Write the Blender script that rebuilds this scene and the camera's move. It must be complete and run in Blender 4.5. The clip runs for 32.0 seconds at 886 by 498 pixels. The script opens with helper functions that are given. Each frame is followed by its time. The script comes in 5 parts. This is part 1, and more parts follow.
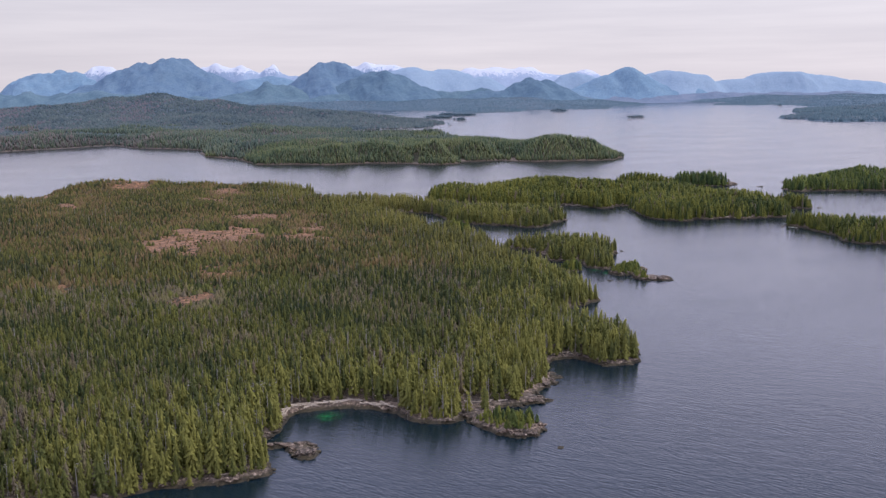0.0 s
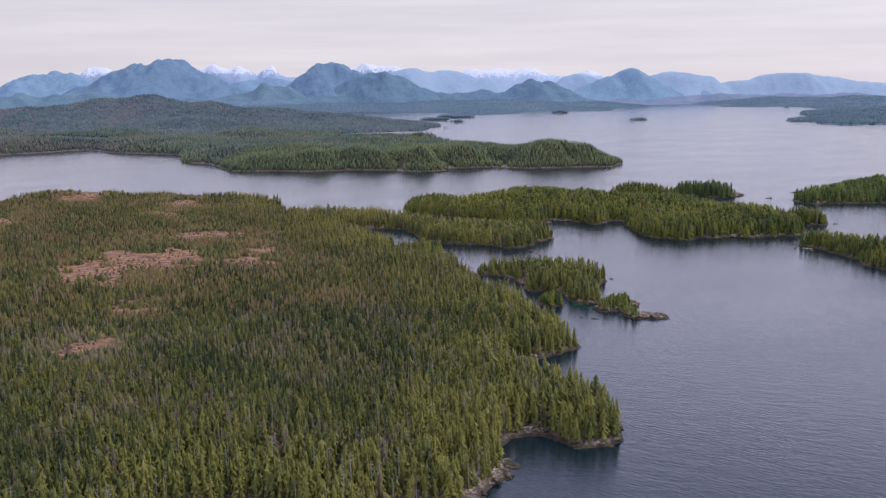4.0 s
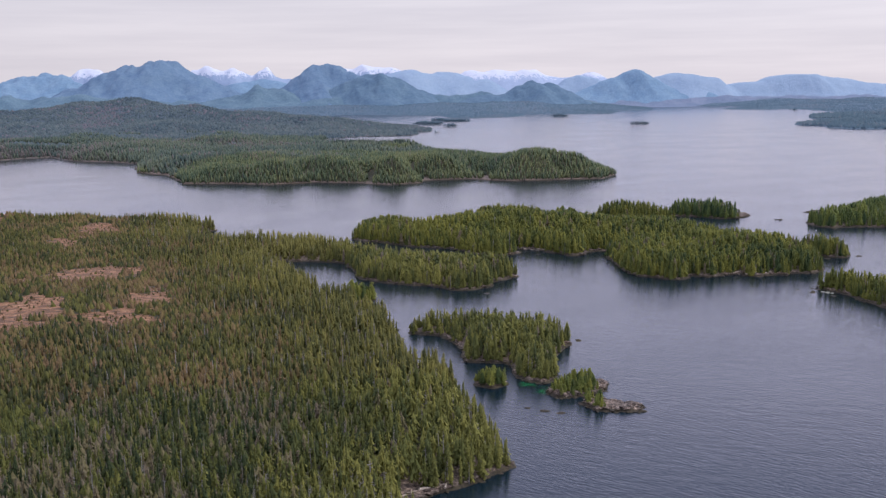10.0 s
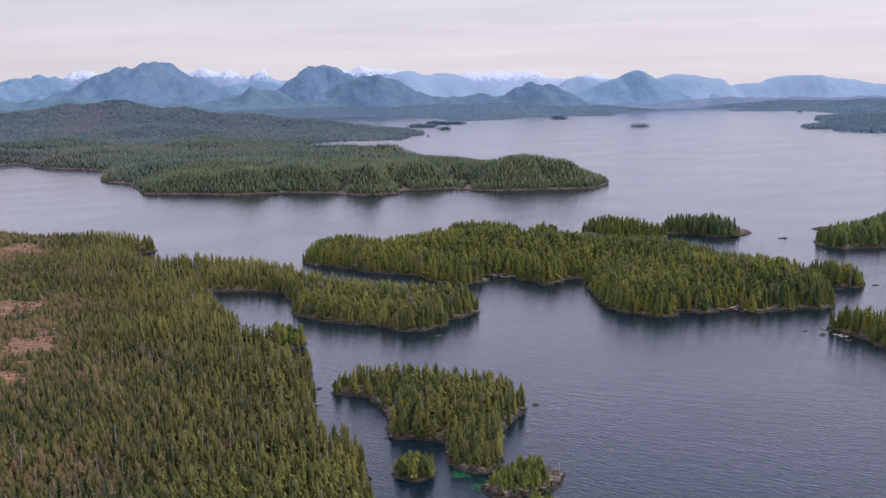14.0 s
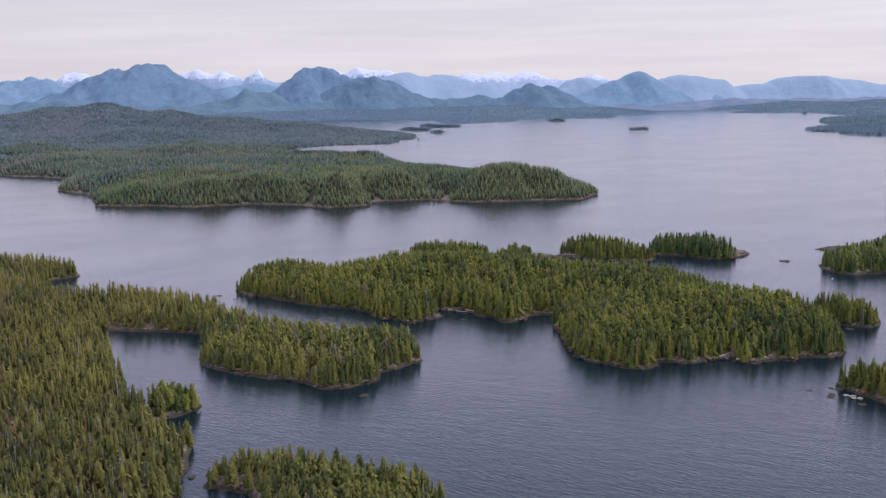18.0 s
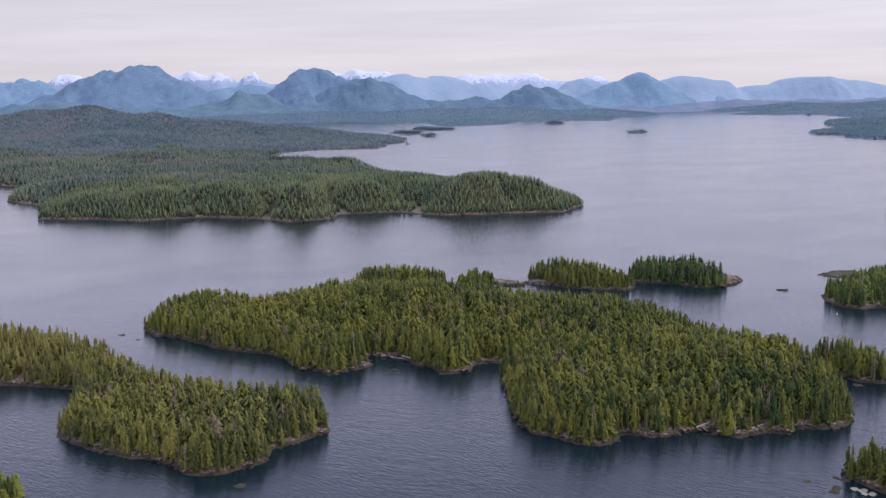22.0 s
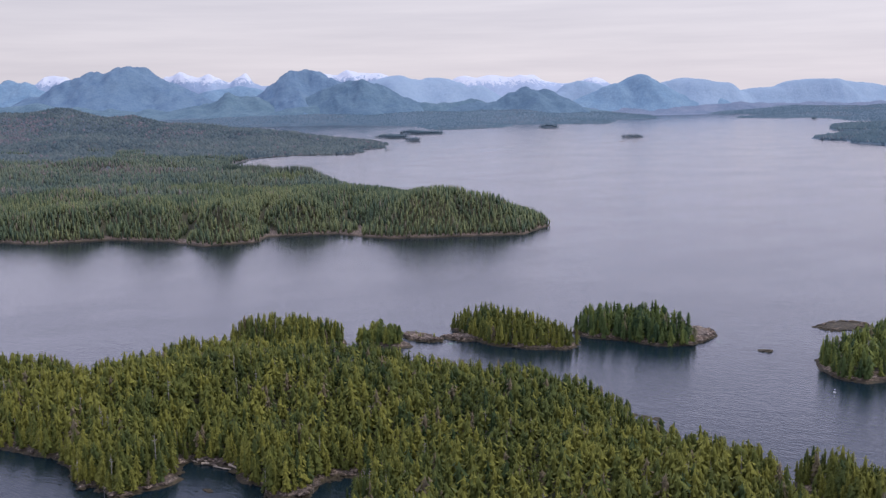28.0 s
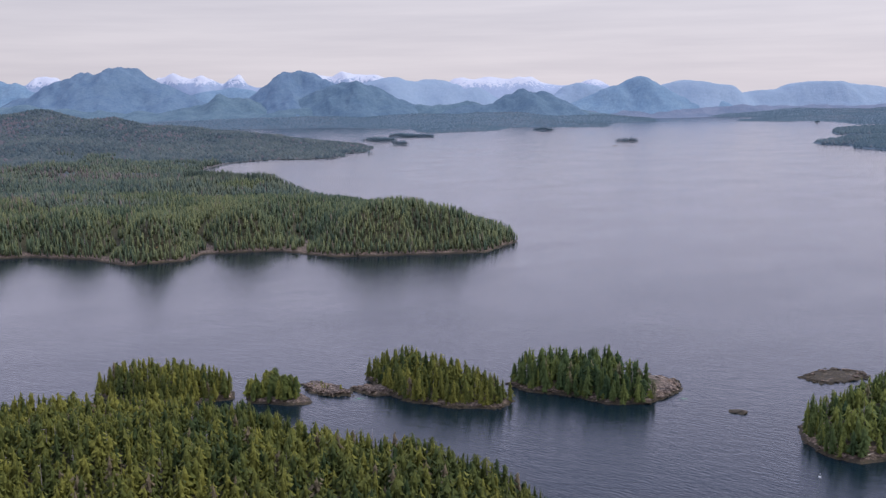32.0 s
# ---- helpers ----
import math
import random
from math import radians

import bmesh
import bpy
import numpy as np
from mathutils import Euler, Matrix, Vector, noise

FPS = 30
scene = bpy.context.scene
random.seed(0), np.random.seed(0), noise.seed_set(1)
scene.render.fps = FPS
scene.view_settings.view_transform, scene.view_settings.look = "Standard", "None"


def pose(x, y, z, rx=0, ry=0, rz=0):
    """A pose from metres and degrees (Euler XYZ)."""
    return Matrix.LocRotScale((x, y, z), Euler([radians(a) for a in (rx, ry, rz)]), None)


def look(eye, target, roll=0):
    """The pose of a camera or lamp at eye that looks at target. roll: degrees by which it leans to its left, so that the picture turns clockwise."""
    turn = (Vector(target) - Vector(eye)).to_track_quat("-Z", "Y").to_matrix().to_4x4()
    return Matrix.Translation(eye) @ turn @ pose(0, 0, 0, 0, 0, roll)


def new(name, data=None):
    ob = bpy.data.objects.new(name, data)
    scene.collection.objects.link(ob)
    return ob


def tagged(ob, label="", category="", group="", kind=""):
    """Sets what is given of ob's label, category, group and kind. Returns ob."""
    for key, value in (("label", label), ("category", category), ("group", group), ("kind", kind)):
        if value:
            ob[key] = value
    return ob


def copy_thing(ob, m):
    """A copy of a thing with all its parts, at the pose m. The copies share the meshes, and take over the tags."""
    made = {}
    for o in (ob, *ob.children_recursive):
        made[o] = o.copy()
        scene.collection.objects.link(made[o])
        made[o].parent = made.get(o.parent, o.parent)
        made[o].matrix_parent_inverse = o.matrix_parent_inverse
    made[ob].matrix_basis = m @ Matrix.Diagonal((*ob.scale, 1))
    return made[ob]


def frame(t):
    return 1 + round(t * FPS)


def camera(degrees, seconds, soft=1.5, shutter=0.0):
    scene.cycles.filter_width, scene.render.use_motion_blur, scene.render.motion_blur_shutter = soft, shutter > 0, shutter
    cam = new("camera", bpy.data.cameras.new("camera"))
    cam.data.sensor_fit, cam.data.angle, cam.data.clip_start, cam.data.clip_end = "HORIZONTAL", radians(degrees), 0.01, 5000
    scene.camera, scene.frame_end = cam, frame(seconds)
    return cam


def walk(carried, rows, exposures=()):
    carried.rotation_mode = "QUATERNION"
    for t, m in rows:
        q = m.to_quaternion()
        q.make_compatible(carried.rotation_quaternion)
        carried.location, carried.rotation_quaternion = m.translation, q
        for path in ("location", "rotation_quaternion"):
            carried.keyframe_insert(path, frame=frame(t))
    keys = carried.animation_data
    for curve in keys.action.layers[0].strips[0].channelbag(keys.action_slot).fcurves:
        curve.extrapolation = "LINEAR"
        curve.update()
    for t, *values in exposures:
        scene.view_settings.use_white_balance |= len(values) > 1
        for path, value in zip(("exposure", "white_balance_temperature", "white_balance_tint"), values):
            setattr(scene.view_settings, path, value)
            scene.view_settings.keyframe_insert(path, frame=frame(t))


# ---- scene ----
# One plan in metres: water level is z = 0, +y is roughly the way of flight.

# ---------------------------------------------------------------- camera
def heading(turn, down):
    a, b = radians(turn), radians(down)
    return Vector((math.sin(a) * math.cos(b), math.cos(a) * math.cos(b), -math.sin(b)))


# seconds, x, y, z, compass turn from +y, degrees below level, roll
FLIGHT = (
    (0, 0.00, 0.00, 100.00, 13.878, 9.598, -0.820),
    (2, 19.74, 34.88, 100.04, 13.727, 9.556, -0.804),
    (4, 39.66, 69.45, 100.25, 13.591, 9.524, -0.796),
    (6, 59.79, 103.71, 100.62, 13.462, 9.496, -0.799),
    (8, 80.14, 137.70, 101.11, 13.336, 9.467, -0.815),
    (10, 100.74, 171.43, 101.69, 13.210, 9.436, -0.843),
    (12, 121.61, 204.93, 102.34, 13.082, 9.403, -0.882),
    (14, 142.78, 238.22, 103.01, 12.953, 9.367, -0.926),
    (16, 164.25, 271.32, 103.68, 12.821, 9.330, -0.974),
    (18, 186.06, 304.25, 104.33, 12.689, 9.293, -1.019),
    (20, 208.23, 337.04, 104.91, 12.556, 9.257, -1.057),
    (22, 230.77, 369.70, 105.41, 12.425, 9.223, -1.084),
    (24, 253.71, 402.26, 105.78, 12.297, 9.189, -1.096),
    (26, 277.07, 434.73, 106.01, 12.171, 9.155, -1.088),
    (28, 300.88, 467.15, 106.06, 12.048, 9.118, -1.060),
    (30, 325.14, 499.52, 105.90, 11.926, 9.070, -1.011),
    (32, 349.89, 531.88, 105.49, 11.803, 9.004, -0.941),
)
cam = camera(48.556, 32.0, soft=1.35)
walk(cam, [(t, look((x, y, z), Vector((x, y, z)) + 1000 * heading(turn, down), roll))
           for t, x, y, z, turn, down, roll in FLIGHT],
     exposures=((0, 0.0), (24, 0.0), (29, -0.06), (32, -0.12)))

# ---------------------------------------------------------------- sky and sun
SUN_ELEVATION, SUN_AZIMUTH = 48.0, 95.0      # degrees; azimuth clockwise from +y
world = bpy.data.worlds.new("overcast_sky")
scene.world = world
world.use_nodes = True
wn, wl = world.node_tree.nodes, world.node_tree.links
wn.clear()
w_out = wn.new("ShaderNodeOutputWorld")
w_bg = wn.new("ShaderNodeBackground")
w_sky = wn.new("ShaderNodeTexSky")
w_sky.sky_type = "NISHITA"
w_sky.sun_disc = False
w_sky.sun_elevation = radians(SUN_ELEVATION)
w_sky.sun_rotation = radians(SUN_AZIMUTH)
w_co = wn.new("ShaderNodeTexCoord")
w_sep = wn.new("ShaderNodeSeparateXYZ")
wl.new(w_co.outputs["Generated"], w_sep.inputs[0])
w_ramp = wn.new("ShaderNodeValToRGB")
w_ramp.color_ramp.elements[0].position = 0.0
w_ramp.color_ramp.elements[0].color = (0.597, 0.557, 0.610, 1)
w_ramp.color_ramp.elements[1].position = 1.0
w_ramp.color_ramp.elements[1].color = (0.66, 0.70, 0.93, 1)
# brighter band just above the view, added to lighten the reflections in the water
for pos, col in ((0.094, (0.584, 0.560, 0.625, 1)), (0.13, (0.98, 0.94, 1.20, 1)), (0.2, (1.12, 1.08, 1.42, 1)), (0.42, (0.53, 0.56, 0.87, 1))):
    el = w_ramp.color_ramp.elements.new(pos)
    el.color = col
wl.new(w_sep.outputs["Z"], w_ramp.inputs[0])
# the cloud is thinner, and so brighter, towards the hidden sun
w_dot = wn.new("ShaderNodeVectorMath")
w_dot.operation = "DOT_PRODUCT"
w_dot.inputs[1].default_value = (math.sin(radians(SUN_AZIMUTH)), math.cos(radians(SUN_AZIMUTH)), 0.0)
wl.new(w_co.outputs["Generated"], w_dot.inputs[0])
w_glow = wn.new("ShaderNodeMath")
w_glow.operation = "MULTIPLY_ADD"
w_glow.inputs[1].default_value, w_glow.inputs[2].default_value = 0.14, 1.29
wl.new(w_dot.outputs["Value"], w_glow.inputs[0])
wl.new(w_glow.outputs[0], w_bg.inputs["Strength"])
# long flat cloud streaks
w_map = wn.new("ShaderNodeMapping")
w_map.inputs["Scale"].default_value = (2.0, 2.0, 34.0)
wl.new(w_co.outputs["Generated"], w_map.inputs[0])
w_noise = wn.new("ShaderNodeTexNoise")
w_noise.inputs["Scale"].default_value = 2.2
w_noise.inputs["Detail"].default_value = 6.0
w_noise.inputs["Roughness"].default_value = 0.55
wl.new(w_map.outputs[0], w_noise.inputs["Vector"])
w_cr = wn.new("ShaderNodeValToRGB")
w_cr.color_ramp.elements[0].position, w_cr.color_ramp.elements[1].position = 0.35, 0.72
w_cr.color_ramp.elements[0].color = (0.93, 0.93, 0.945, 1)
w_cr.color_ramp.elements[1].color = (1.06, 1.055, 1.05, 1)
wl.new(w_noise.outputs["Fac"], w_cr.inputs[0])
w_mul = wn.new("ShaderNodeMix")
w_mul.data_type, w_mul.blend_type = "RGBA", "MULTIPLY"
w_mul.inputs["Factor"].default_value = 1.0
wl.new(w_ramp.outputs[0], w_mul.inputs["A"])
wl.new(w_cr.outputs[0], w_mul.inputs["B"])
w_dim = wn.new("ShaderNodeMix")
w_dim.data_type, w_dim.blend_type = "RGBA", "MULTIPLY"
w_dim.inputs["Factor"].default_value = 1.0
w_dim.inputs["B"].default_value = (0.08, 0.08, 0.08, 1)
wl.new(w_sky.outputs[0], w_dim.inputs["A"])
w_mix = wn.new("ShaderNodeMix")
w_mix.data_type = "RGBA"
w_mix.inputs["Factor"].default_value = 0.94       # nearly closed cloud cover
wl.new(w_dim.outputs["Result"], w_mix.inputs["A"])
wl.new(w_mul.outputs["Result"], w_mix.inputs["B"])
wl.new(w_mix.outputs["Result"], w_bg.inputs["Color"])
wl.new(w_bg.outputs[0], w_out.inputs["Surface"])

sun_data = bpy.data.lights.new("sun", "SUN")
sun_data.energy, sun_data.angle, sun_data.color = 1.35, radians(14), (1.0, 0.94, 0.84)
sun = new("sun", sun_data)
sa, se = radians(SUN_AZIMUTH), radians(SUN_ELEVATION)
sun.matrix_world = look((math.sin(sa) * math.cos(se) * 500, math.cos(sa) * math.cos(se) * 500, math.sin(se) * 500), (0, 0, 0))


# ---------------------------------------------------------------- materials
def material(name):
    m = bpy.data.materials.new(name)
    m.use_nodes = True
    n, l = m.node_tree.nodes, m.node_tree.links
    return m, n, l, n["Principled BSDF"]


def ramp(n, l, source, stops):
    r = n.new("ShaderNodeValToRGB")
    r.color_ramp.elements[0].position, r.color_ramp.elements[0].color = stops[0][0], (*stops[0][1], 1)
    r.color_ramp.elements[1].position, r.color_ramp.elements[1].color = stops[-1][0], (*stops[-1][1], 1)
    for pos, col in stops[1:-1]:
        r.color_ramp.elements.new(pos).color = (*col, 1)
    l.new(source, r.inputs[0])
    return r.outputs[0]


def place_noise(n, l, scale, detail=4.0, rough=0.55, stretch=(1, 1, 1), turn=0.0):
    g = n.new("ShaderNodeNewGeometry")
    mp = n.new("ShaderNodeMapping")
    mp.vector_type = "TEXTURE"
    mp.inputs["Scale"].default_value = [1 / q for q in stretch]
    mp.inputs["Rotation"].default_value = (0, 0, radians(turn))
    l.new(g.outputs["Position"], mp.inputs[0])
    t = n.new("ShaderNodeTexNoise")
    t.inputs["Scale"].default_value, t.inputs["Detail"].default_value, t.inputs["Roughness"].default_value = scale, detail, rough
    l.new(mp.outputs[0], t.inputs["Vector"])
    return t.outputs["Fac"]


def mix(n, l, fac, a, b, blend="MIX"):
    m = n.new("ShaderNodeMix")
    m.data_type, m.blend_type = "RGBA", blend
    for sock, v in ((m.inputs["Factor"], fac), (m.inputs["A"], a), (m.inputs["B"], b)):
        if isinstance(v, (int, float)):
            sock.default_value = v
        elif isinstance(v, tuple):
            sock.default_value = (*v, 1)
        else:
            l.new(v, sock)
    return m.outputs["Result"]


def math_node(n, l, op, a, b=0.0):
    m = n.new("ShaderNodeMath")
    m.operation = op
    for sock, v in ((m.inputs[0], a), (m.inputs[1], b)):
        if isinstance(v, (int, float)):
            sock.default_value = v
        else:
            l.new(v, sock)
    return m.outputs[0]


def bump(n, l, height, strength, distance, bsdf):
    b = n.new("ShaderNodeBump")
    b.inputs["Strength"].default_value, b.inputs["Distance"].default_value = strength, distance
    l.new(height, b.inputs["Height"])
    l.new(b.outputs[0], bsdf.inputs["Normal"])


def foliage(name, dark, mid, light, brown, grain=1.9, single=False, contrast=0.75):
    """Needles: hue by tree, mottled by clump and by branch."""
    m, n, l, p = material(name)
    if single:
        o = n.new("ShaderNodeObjectInfo")
        tint = o.outputs["Random"]
    else:
        a = n.new("ShaderNodeAttribute")
        a.attribute_name = "tint"
        tint = a.outputs["Fac"]
    tree = ramp(n, l, tint, [(0.0, dark), (0.42, mid), (0.86, light), (0.93, light), (1.0, brown)])
    fine = place_noise(n, l, grain, 3.0, 0.65)
    patch = place_noise(n, l, 0.045, 3.0, 0.5)
    c = mix(n, l, contrast, tree, ramp(n, l, fine, [(0.3, (0.50, 0.53, 0.53)), (0.7, (1.50, 1.47, 1.4))]), "MULTIPLY")
    c = mix(n, l, 0.6, c, ramp(n, l, patch, [(0.3, (0.75, 0.8, 0.8)), (0.7, (1.25, 1.2, 1.1))]), "MULTIPLY")
    l.new(c, p.inputs["Base Color"])
    p.inputs["Roughness"].default_value = 0.75
    if grain > 1:
        bump(n, l, place_noise(n, l, 2.6, 3.0, 0.7), 0.6, 0.4, p)
    p.inputs["Specular IOR Level"].default_value = 0.2
    return m


NEEDLES = foliage("conifer_needles", (0.045, 0.063, 0.025), (0.118, 0.127, 0.034), (0.214, 0.206, 0.051), (0.181, 0.143, 0.106))
NEEDLES_BOG = foliage("bog_pine_needles", (0.042, 0.054, 0.023), (0.108, 0.110, 0.033), (0.197, 0.180, 0.048), (0.197, 0.127, 0.071))
# haze blue in this colour too, kept darker than the stands around it
NEEDLES_KNOB = foliage("hazed_dark_spruce_needles_point", (0.046, 0.074, 0.062), (0.074, 0.102, 0.076), (0.108, 0.130, 0.088), (0.11, 0.11, 0.09), 0.5, False, 0.45)
NEEDLES_ISLE = foliage("conifer_needles_islands", (0.038, 0.062, 0.020), (0.108, 0.123, 0.027), (0.197, 0.195, 0.038), (0.168, 0.136, 0.084))
NEEDLES_DARK = foliage("spruce_needles", (0.037, 0.067, 0.026), (0.084, 0.118, 0.034), (0.167, 0.192, 0.043), (0.154, 0.144, 0.081))
NEEDLES_SINGLE = foliage("conifer_needles_shore", (0.052, 0.080, 0.024), (0.124, 0.147, 0.032), (0.225, 0.229, 0.045), (0.150, 0.158, 0.048), 3.2, True)
# needles across the water: distance haze is mixed into their colours
NEEDLES_BAY = foliage("hazed_needles_headland", (0.066, 0.103, 0.066), (0.120, 0.154, 0.081), (0.188, 0.208, 0.095), (0.175, 0.157, 0.112), 0.5, False, 0.45)
NEEDLES_BACK = foliage("hazed_needles_behind_headland", (0.070, 0.108, 0.096), (0.113, 0.151, 0.114), (0.163, 0.190, 0.125), (0.177, 0.158, 0.147), 0.3, False, 0.4)
NEEDLES_HORIZON = foliage("hazed_needles_horizon", (0.086, 0.147, 0.201), (0.096, 0.160, 0.211), (0.109, 0.171, 0.216), (0.128, 0.167, 0.209), 0.05, False, 0.3)
NEEDLES_EAST = foliage("hazed_needles_eastern_shore", (0.085, 0.142, 0.185), (0.099, 0.159, 0.200), (0.116, 0.173, 0.207), (0.133, 0.173, 0.208), 0.08, False, 0.35)
NEEDLES_FAR = foliage("hazed_needles_far_coast", (0.061, 0.094, 0.114), (0.093, 0.130, 0.144), (0.127, 0.157, 0.159), (0.154, 0.143, 0.165), 0.1, False, 0.3)


def bark(name, a, b, scale=2.0):
    m, n, l, p = material(name)
    c = ramp(n, l, place_noise(n, l, scale, 5.0, 0.6, (3, 3, 0.5)), [(0.3, a), (0.7, b)])
    l.new(c, p.inputs["Base Color"])
    p.inputs["Roughness"].default_value = 0.85
    return m


BARK = bark("grey_bark", (0.10, 0.085, 0.07), (0.26, 0.23, 0.20))
DEADWOOD = bark("bleached_deadwood", (0.24, 0.215, 0.195), (0.45, 0.415, 0.38))
SHELL_ROCK = bark("shell_crusted_rock", (0.13, 0.12, 0.08), (0.52, 0.50, 0.38), 0.9)
DRIFTWOOD = bark("driftwood", (0.33, 0.26, 0.19), (0.64, 0.54, 0.43), 1.2)


def rock_material(name, single):
    """Tidal rock: black weed and barnacle zone low down, grey-tan bare granite above, by height over the water."""
    m, n, l, p = material(name)
    g = n.new("ShaderNodeNewGeometry")
    s = n.new("ShaderNodeSeparateXYZ")
    l.new(g.outputs["Position"], s.inputs[0])
    wob = math_node(n, l, "MULTIPLY", place_noise(n, l, 0.45, 4.0, 0.6), 1.1)
    level = math_node(n, l, "ADD", s.outputs["Z"], wob)
    grey = ramp(n, l, place_noise(n, l, 0.9, 6.0, 0.65), [(0.34, (0.036, 0.029, 0.024)), (0.47, (0.105, 0.080, 0.062)), (0.59, (0.26, 0.200, 0.156)), (0.70, (0.50, 0.415, 0.345))])
    grey = mix(n, l, 0.8, grey, ramp(n, l, place_noise(n, l, 3.2, 5.0, 0.7), [(0.36, (0.45, 0.44, 0.42)), (0.62, (1.35, 1.33, 1.3))]), "MULTIPLY")
    stretch = place_noise(n, l, 0.09, 3.0, 0.6)
    grey = mix(n, l, ramp(n, l, stretch, [(0.42, (0, 0, 0)), (0.60, (1, 1, 1))]), grey, mix(n, l, 1.0, grey, (1.45, 1.38, 1.3), "MULTIPLY"))
    weed = ramp(n, l, place_noise(n, l, 0.8, 5.0, 0.6), [(0.3, (0.018, 0.016, 0.012)), (0.7, (0.10, 0.075, 0.035))])
    rock = mix(n, l, ramp(n, l, math_node(n, l, "MULTIPLY", level, 0.4), [(0.44, (0, 0, 0)), (0.59, (1, 1, 1))]), weed, grey)
    if single:
        c = rock
    else:
        soil = ramp(n, l, place_noise(n, l, 0.12, 5.0, 0.6), [(0.3, (0.032, 0.038, 0.014)), (0.55, (0.058, 0.054, 0.020)), (0.75, (0.09, 0.068, 0.032))])
        bog = ramp(n, l, place_noise(n, l, 0.34, 6.0, 0.75, (0.6, 1.2, 1)), [(0.34, (0.052, 0.044, 0.022)), (0.45, (0.160, 0.080, 0.036)), (0.55, (0.34, 0.165, 0.074)), (0.66, (0.50, 0.29, 0.16))])
        a = n.new("ShaderNodeAttribute")
        a.attribute_name = "bog"
        ragged = math_node(n, l, "ADD", a.outputs["Fac"], math_node(n, l, "MULTIPLY", math_node(n, l, "SUBTRACT", place_noise(n, l, 0.16, 6.0, 0.7), 0.5), 2.4))
        soil = mix(n, l, ramp(n, l, ragged, [(0.34, (0, 0, 0)), (0.50, (1, 1, 1))]), soil, bog)
        c = mix(n, l, ramp(n, l, math_node(n, l, "MULTIPLY", level, 0.25), [(0.60, (0, 0, 0)), (0.70, (1, 1, 1))]), rock, soil)
        # far ground takes haze blue, darkened in place of shade between the trees
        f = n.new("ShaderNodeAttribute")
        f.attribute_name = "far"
        hazed_wood = ramp(n, l, place_noise(n, l, 0.02, 6.0, 0.6), [(0.3, (0.070, 0.100, 0.124)), (0.55, (0.084, 0.118, 0.140)), (0.75, (0.104, 0.120, 0.148))])
        c = mix(n, l, f.outputs["Fac"], c, hazed_wood)
        # outermost ground takes the haze blue of the horizon
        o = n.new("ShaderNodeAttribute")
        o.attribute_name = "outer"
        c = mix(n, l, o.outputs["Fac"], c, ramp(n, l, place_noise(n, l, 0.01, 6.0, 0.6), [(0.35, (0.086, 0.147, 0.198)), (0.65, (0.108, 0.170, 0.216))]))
    l.new(c, p.inputs["Base Color"])
    p.inputs["Roughness"].default_value = 0.8
    bump(n, l, place_noise(n, l, 1.3, 7.0, 0.7), 1.0, 0.6, p)
    return m


GROUND = rock_material("shore_and_forest_floor", False)
ROCK = rock_material("tidal_rock", True)


def water_material():
    m, n, l, p = material("sea_water")
    g = n.new("ShaderNodeNewGeometry")
    deep = ramp(n, l, place_noise(n, l, 0.006, 4.0, 0.5), [(0.3, (0.006, 0.016, 0.022)), (0.7, (0.008, 0.020, 0.028))])
    # sandy shallows shine green in the cove and between the islets
    shallow = None
    for x, y, r in SHALLOWS:
        d = n.new("ShaderNodeVectorMath")
        d.operation = "DISTANCE"
        l.new(g.outputs["Position"], d.inputs[0])
        d.inputs[1].default_value = (x, y, 0)
        q = math_node(n, l, "DIVIDE", d.outputs["Value"], r)
        q = math_node(n, l, "ADD", q, math_node(n, l, "MULTIPLY", place_noise(n, l, 0.35, 5.0, 0.65), 1.3))
        q = ramp(n, l, q, [(0.6, (0.8, 0.8, 0.8)), (1.6, (0, 0, 0))])
        shallow = q if shallow is None else math_node(n, l, "MAXIMUM", shallow, q)
    c = mix(n, l, shallow, deep, (0.016, 0.18, 0.055))
    l.new(c, p.inputs["Base Color"])
    p.inputs["IOR"].default_value = 1.333
    # wind lanes: long soft streaks of smoother and rougher water
    lanes = place_noise(n, l, 0.012, 4.0, 0.55, (0.7, 1.2, 1), 12)
    r = ramp(n, l, lanes, [(0.36, (0.13, 0.13, 0.13)), (0.64, (0.19, 0.19, 0.19))])
    l.new(r, p.inputs["Roughness"])
    swell = place_noise(n, l, 0.16, 2.0, 0.5, (0.5, 1.5, 1), -38)
    chop = place_noise(n, l, 0.72, 3.0, 0.55, (0.45, 1.5, 1), -52)
    h = math_node(n, l, "ADD", math_node(n, l, "MULTIPLY", swell, 0.35), math_node(n, l, "MULTIPLY", chop, 0.55))
    p.inputs["Specular IOR Level"].default_value = 0.63
    bump(n, l, h, 0.26, 1.0, p)
    return m


